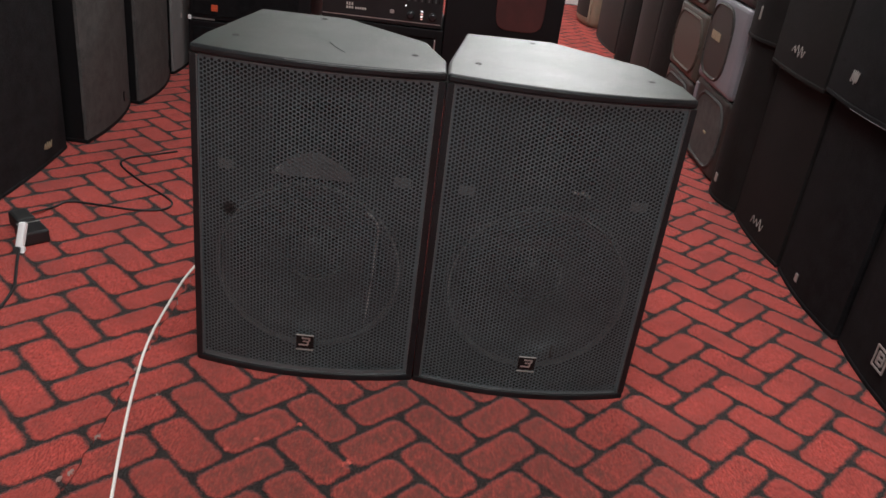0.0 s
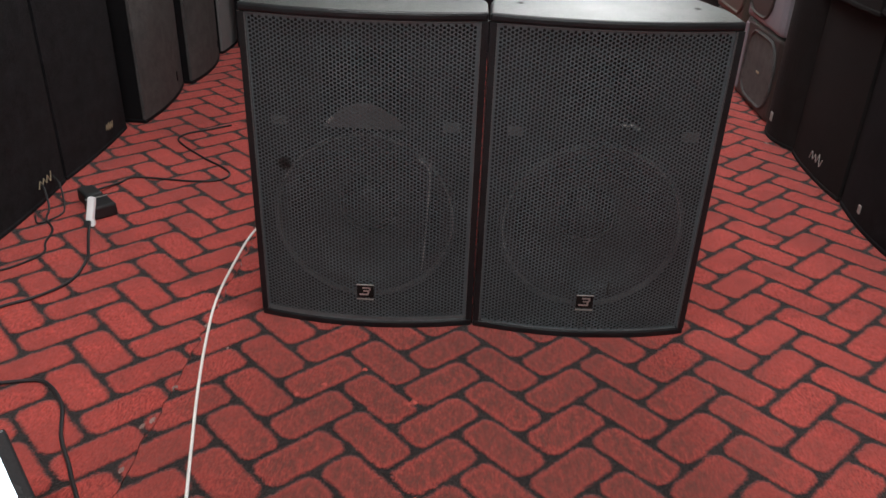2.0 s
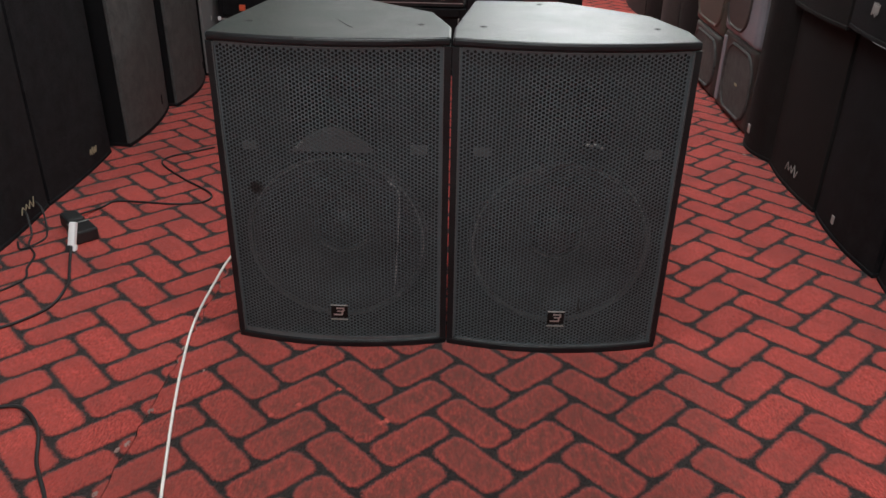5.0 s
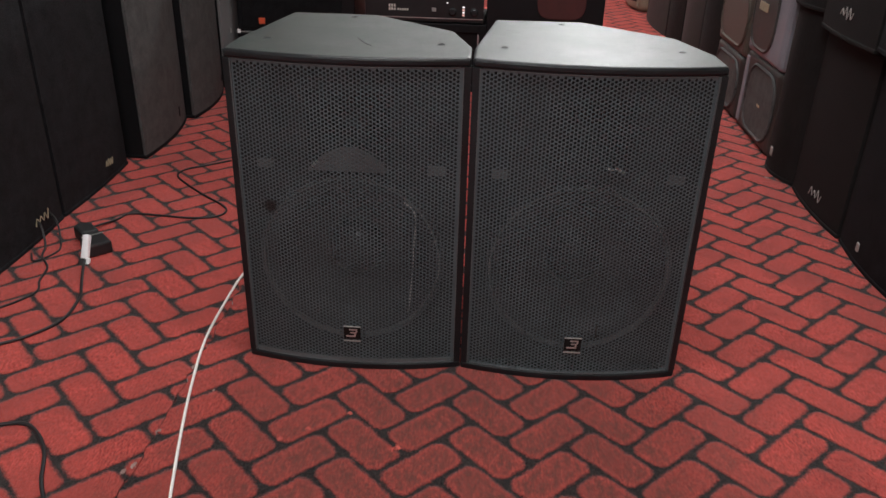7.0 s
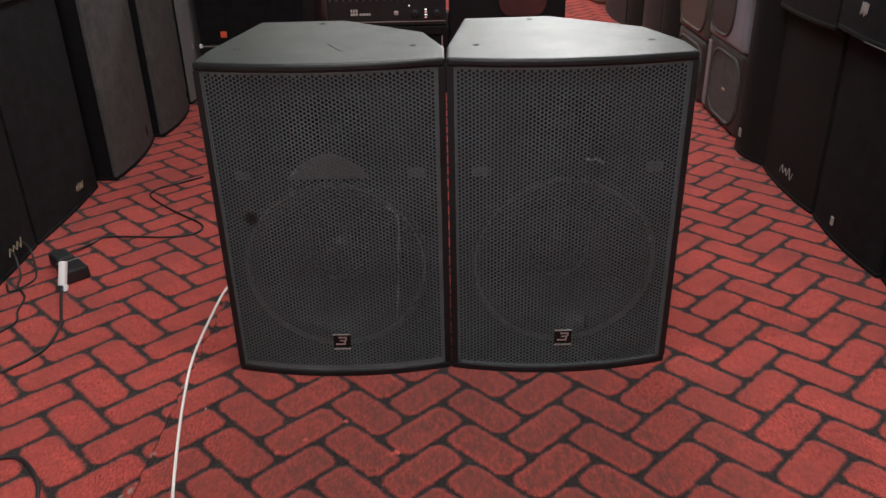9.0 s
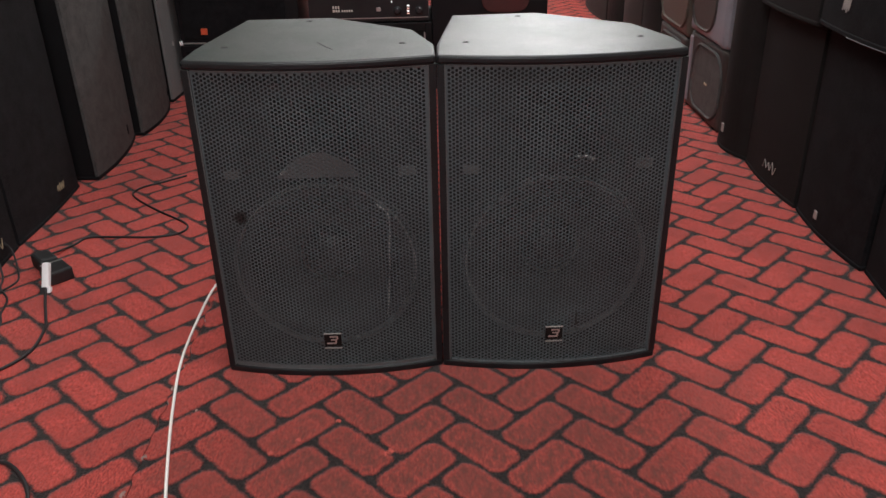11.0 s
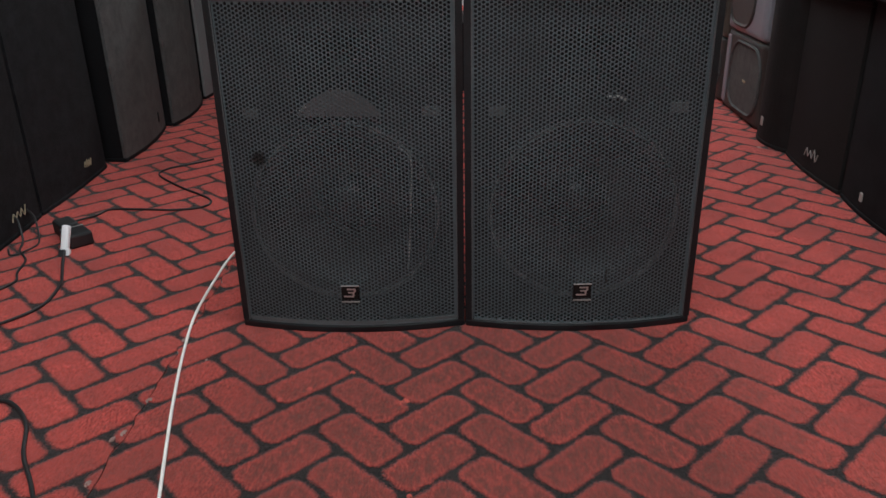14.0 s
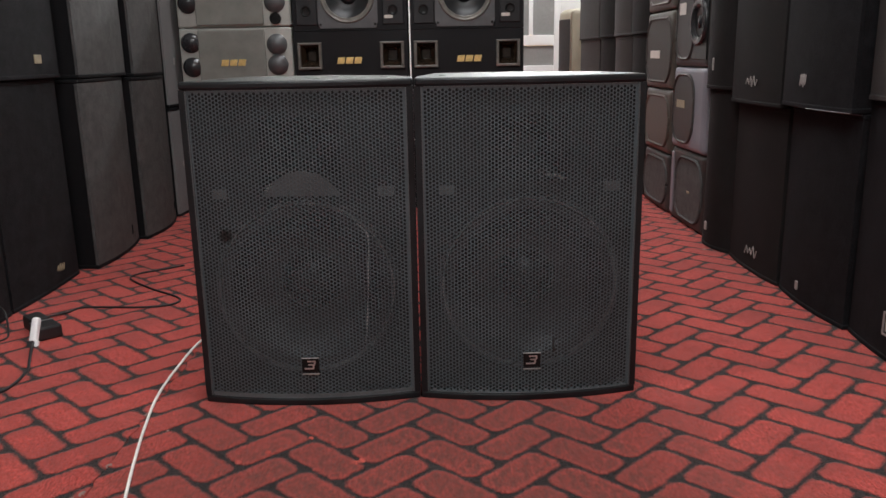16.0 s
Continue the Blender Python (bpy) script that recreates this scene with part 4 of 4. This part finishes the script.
def support(name, x0, x1, z0, z1, label, category, mat=M_KBLACK, d=0.36):
    t = thing(name, pose(x0, BY, z0), label, category)
    part("body", box_mesh(0, 0.0, 0, x1 - x0, d, z1 - z0, 0.006), mat, t)
    return t


# lower layer
base_left = support("loudspeaker", -1.095, -0.566, 0.0, 0.222, "black loudspeaker at the bottom of a stack", "loudspeaker")
part("front_cloth", box_mesh(0.02, -0.006, 0.02, 0.475, 0.002, 0.195, 0.004), M_FRONT_DARK, base_left)
top_left = support("loudspeaker", -1.090, -0.566, 0.225, 0.545, "black loudspeaker with orange-red badge in a stack", "loudspeaker")
part("front_cloth", box_mesh(0.02, -0.006, 0.02, 0.47, 0.002, 0.30, 0.004), M_FRONT_DARK, top_left)
part("badge", box_mesh(0.098, -0.011, 0.042, 0.125, -0.004, 0.068, 0.001), M_RED_BADGE, top_left, "orange-red square badge")
part("edge_tape", box_mesh(-0.003, -0.008, -0.002, 0.010, 0.003, 0.014), M_WHITE, top_left, "white corner tape")
part("trim_strip", box_mesh(0.012, -0.007, 0.002, 0.11, 0.001, 0.007), M_SILVER, top_left, "thin pale strip")

rack = support("amplifier_rack", -0.530, 0.010, 0.0, 0.298, "black equipment rack standing on carpet", "rack", M_CARCASS, 0.40)
for x0, z0, x1, z1 in ((0.0, 0.0, 0.03, 0.298), (0.51, 0.0, 0.54, 0.298), (0.03, 0.262, 0.51, 0.298), (0.03, 0.0, 0.51, 0.03)):
    part("rail", box_mesh(x0, -0.016, z0, x1, 0.004, z1, 0.003), M_CARCASS, rack)
part("rack_edge", box_mesh(0.505, -0.020, 0.04, 0.511, -0.002, 0.255, 0.001), M_SILVER, rack, "pale metal edge")

amp = thing("amplifier", pose(-0.515, BY, 0.300), "black rack power amplifier with knobs and lit indicators", "amplifier")
part("case", box_mesh(0, 0.0, 0, 0.51, 0.34, 0.148, 0.003), M_AMP, amp)
part("face_plate", box_mesh(-0.003, -0.008, 0.004, 0.513, 0.001, 0.144, 0.002), M_AMP, amp)
part("trim_strip", box_mesh(0.0, -0.0105, 0.018, 0.51, -0.0075, 0.0215), M_SILVER, amp, "thin pale line")
for k in range(34):
    part("vent_slot", box_mesh(0.010 + k * 0.0146, -0.0095, 0.108, 0.0165 + k * 0.0146, -0.0075, 0.132), M_BADGE if k % 2 else M_LIP, amp)
for kx in (0.378, 0.490 - 0.018):
    knob = bmesh.new()
    add_lathe(knob, [(0.018, 0.0), (0.018, 0.004), (0.015, 0.006), (0.013, 0.018), (0.011, 0.020), (0, 0.020)], 24, front_at(kx, -0.008, 0.050))
    part("knob", knob, M_HORN, amp, "round black level knob")
for i in range(4):
    part("indicator", box_mesh(0.420, -0.0095, 0.034 + i * 0.011, 0.430, -0.0075, 0.038 + i * 0.011), M_LED if i % 2 else M_LED_R, amp, "small lit indicator")
part("switch", box_mesh(0.288, -0.012, 0.048, 0.306, -0.007, 0.064, 0.001), M_SILVER, amp, "pale rocker switch")
mark = bmesh.new()
for i in range(3):
    add_box(mark, 0.100 + i * 0.011, -0.0095, 0.048, 0.108 + i * 0.011, -0.0075, 0.058)
    add_box(mark, 0.100 + i * 0.011, -0.0095, 0.062, 0.107 + i * 0.011, -0.0075, 0.074)
for i in range(5):
    add_box(mark, 0.138 + i * 0.010, -0.0095, 0.048, 0.145 + i * 0.010, -0.0075, 0.057)
part("lettering", mark, M_PAPER, amp, "pale unreadable printed mark")
part("indicator", box_mesh(0.352, -0.0095, 0.084, 0.357, -0.0075, 0.089), M_LED, amp, "small white light")
deck = support("amplifier", -0.525, 0.005, 0.450, 0.545, "plain black amplifier under the stacked speakers", "amplifier", M_AMP)

sub = support("loudspeaker", 0.0105, 0.515, 0.0, 0.545, "black loudspeaker with dark red square cone", "loudspeaker")
cone = bmesh.new()
add_prism(cone, [(0.330 + 0.105 * (abs(math.cos(a)) ** 0.5) * (1 if math.cos(a) > 0 else -1), 0.44 + 0.11 * (abs(math.sin(a)) ** 0.5) * (1 if math.sin(a) > 0 else -1)) for a in (2 * math.pi * k / 32 for k in range(32))], 0.0, 0.008, 0.003, pose(0, 0.001, 0, 90, 0, 0))
cone.transform(pose(-0.01, 0, 0))
part("woofer", cone, M_RED_CONE, sub, "dark red rounded square cone")

for z in (0.547, 0.835):
    karaoke_silver(z, z > 0.6)
for x in (-0.580, -0.058):
    karaoke_black(x, 0.547, False, 0.188 if x < -0.3 else 0.206)
    karaoke_black(x, 0.811, True)

# ---- floor clutter ----


def cable(points, r, mat, label):
    b = bmesh.new()
    add_tube(b, [(x, y, max(z, 0) + r) for x, y, z in points], r)
    return tagged(part("cable", b, mat, smooth=True), label, "cable", "floor cables")


cable([(-0.30, 0.95, 0), (-0.42, 0.70, 0), (-0.535, 0.50, 0), (-0.567, 0.36, 0), (-0.571, 0.211, 0), (-0.565, 0.045, 0), (-0.540, -0.112, 0), (-0.507, -0.267, 0),
       (-0.471, -0.414, 0), (-0.43, -0.575, 0), (-0.385, -0.75, 0), (-0.30, -1.05, 0), (-0.22, -1.45, 0), (-0.25, -2.0, 0)], 0.0030, M_CABLE_W,
      "thin white cable trailing over the carpet")
cable([(-1.056, 0.543, 0.012), (-1.02, 0.63, 0), (-0.998, 0.673, 0), (-0.91, 0.672, 0), (-0.827, 0.665, 0), (-0.755, 0.678, 0), (-0.728, 0.715, 0), (-0.752, 0.765, 0),
       (-0.86, 0.86, 0), (-0.965, 0.975, 0), (-0.962, 1.04, 0), (-0.90, 1.09, 0), (-0.84, 1.14, 0)], 0.0032, M_CABLE_B, "black cable looping over the carpet")
cable([(-0.990, 0.368, 0.004), (-0.978, 0.335, 0.002), (-0.960, 0.290, 0), (-0.938, 0.24, 0), (-0.918, 0.185, 0), (-0.912, 0.09, 0), (-0.955, 0.017, 0), (-1.02, -0.045, 0), (-1.025, -0.143, 0), (-1.015, -0.228, 0),
       (-0.985, -0.30, 0), (-0.93, -0.298, 0), (-0.858, -0.275, 0), (-0.795, -0.27, 0), (-0.735, -0.33, 0), (-0.695, -0.415, 0), (-0.64, -0.498, 0), (-0.59, -0.60, 0), (-0.60, -0.80, 0)],
      0.0036, M_CABLE_B, "thin black cable from the plug")
cable([(-1.178, 0.50, 0.05), (-1.15, 0.47, 0.045), (-1.125, 0.43, 0.01), (-1.115, 0.39, 0), (-1.07, 0.33, 0), (-1.055, 0.262, 0), (-1.035, 0.205, 0), (-1.08, 0.13, 0), (-1.14, 0.10, 0)],
      0.0028, M_CABLE_B, "thin black cable beside a loudspeaker")
cable([(-1.178, 0.56, 0.05), (-1.14, 0.53, 0.035), (-1.10, 0.46, 0.0), (-1.09, 0.41, 0), (-1.12, 0.36, 0), (-1.15, 0.40, 0.0)], 0.0026, M_CABLE_B, "thin black cable beside a loudspeaker")

strip = thing("power_adapter", pose(-1.006, 0.457, 0, 0, 0, -46), "black power adapter block lying on carpet", "adapter")
part("body", box_mesh(-0.020, -0.030, 0, 0.060, 0.030, 0.036, 0.006), M_CABLE_B, strip)
part("end_cap", box_mesh(-0.090, -0.022, 0, -0.018, 0.026, 0.040, 0.008), M_RUBBER, strip)
part("seam", box_mesh(-0.004, -0.028, 0.0355, 0.000, 0.029, 0.0372, 0.0005), M_SILVER, strip, "pale metal strip")
plug = thing("white_plug", pose(-0.993, 0.371, 0.0, -32, 0, 0), "white plastic plug propped on carpet", "plug")
part("body", box_mesh(-0.0095, -0.009, 0.006, 0.0095, 0.011, 0.073, 0.006), M_WHITE, plug)
part("prong", box_mesh(0.006, -0.008, -0.010, 0.015, 0.004, 0.012, 0.002), M_WHITE, plug)
part("cable_boot", box_mesh(-0.011, -0.012, -0.010, 0.006, 0.008, 0.010, 0.003), M_CABLE_B, plug, "black cable end")

# laptop on the floor, lit screen
top_r = Vector((-0.618, -0.641, 0.229))
along, down = Vector((-0.657, -0.754, 0.0)), Vector((0.415, -0.362, -0.835))
facing = down.cross(along).normalized()
down = along.cross(facing).normalized()
if facing.z < 0:
    facing = -facing
lid_pose = Matrix(((along.x, down.x, facing.x, top_r.x), (along.y, down.y, facing.y, top_r.y), (along.z, down.z, facing.z, top_r.z), (0, 0, 0, 1)))
laptop = thing("laptop", pose(-0.55, -0.8, 0), "open black laptop with a bright white screen", "laptop")
lid = bmesh.new()
add_box(lid, 0, 0, -0.012, 0.36, 0.25, -0.001, 0.004, lid_pose)
inv = laptop.matrix_world.inverted()
lid.transform(inv)
lid_ob = part("lid", lid, M_HORN, laptop, "black screen bezel")
panel = bmesh.new()
add_box(panel, 0.020, 0.024, -0.002, 0.340, 0.225, 0.0006, 0, lid_pose)
panel.transform(inv)
part("screen", panel, M_SCREEN, lid_ob, "glowing white screen")
hinge = top_r + down * 0.25
out = Vector((-down.x, -down.y, 0)).normalized() * -1
base = bmesh.new()
base_pose = Matrix(((along.x, out.x, 0, hinge.x), (along.y, out.y, 0, hinge.y), (0, 0, 1, 0), (0, 0, 0, 1)))
add_box(base, 0, 0.0, 0.002, 0.36, 0.24, max(0.018, hinge.z), 0.004, base_pose)
base.transform(inv)
part("base", base, M_HORN, laptop)

# lint and scraps along the carpet joint
rng = random.Random(11)
for lx, ly, r in ((-0.552, -0.262, 0.009), (-0.560, -0.355, 0.009), (-0.572, -0.372, 0.008), (-0.556, -0.055, 0.008), (-0.566, -0.478, 0.008), (-0.49, -0.13, 0.004), (1.0, 1.215, 0.012)):
    lint = bmesh.new()
    for k in range(14):
        a = rng.uniform(0, 6.28)
        dx, dy = r * math.cos(a), r * math.sin(a)
        add_tube(lint, [(lx - dx * 0.6, ly - dy * 0.9, 0.0012), (lx + rng.uniform(-0.3, 0.3) * r, ly + rng.uniform(-0.3, 0.3) * r, 0.0025), (lx + dx * 0.5, ly + dy, 0.0012)], 0.0005, 4, 3)
    tagged(part("lint", lint, M_LINT), "small tuft of pale frayed carpet fibre", "lint", "scraps on the carpet")
for lx, ly, r in ((-0.103, -0.266, 0.009), (-0.112, -0.274, 0.007), (-0.322, -0.262, 0.007), (-0.206, -0.177, 0.006), (-0.276, -0.230, 0.007), (-0.083, -0.506, 0.005)):
    tuft = bmesh.new()
    for k in range(16):
        a = rng.uniform(0, 6.28)
        dx, dy = r * math.cos(a), r * math.sin(a)
        add_tube(tuft, [(lx - dx * 0.3, ly - dy * 0.3, 0.0010), (lx + dx * 0.3, ly + dy * 0.3, 0.0045), (lx + dx * 0.8, ly + dy * 0.8, 0.0012)], 0.0007, 4, 3)
    tagged(part("loose_tuft", tuft, M_TUFT), "loose red tuft pulled from the carpet pile", "tuft", "scraps on the carpet")
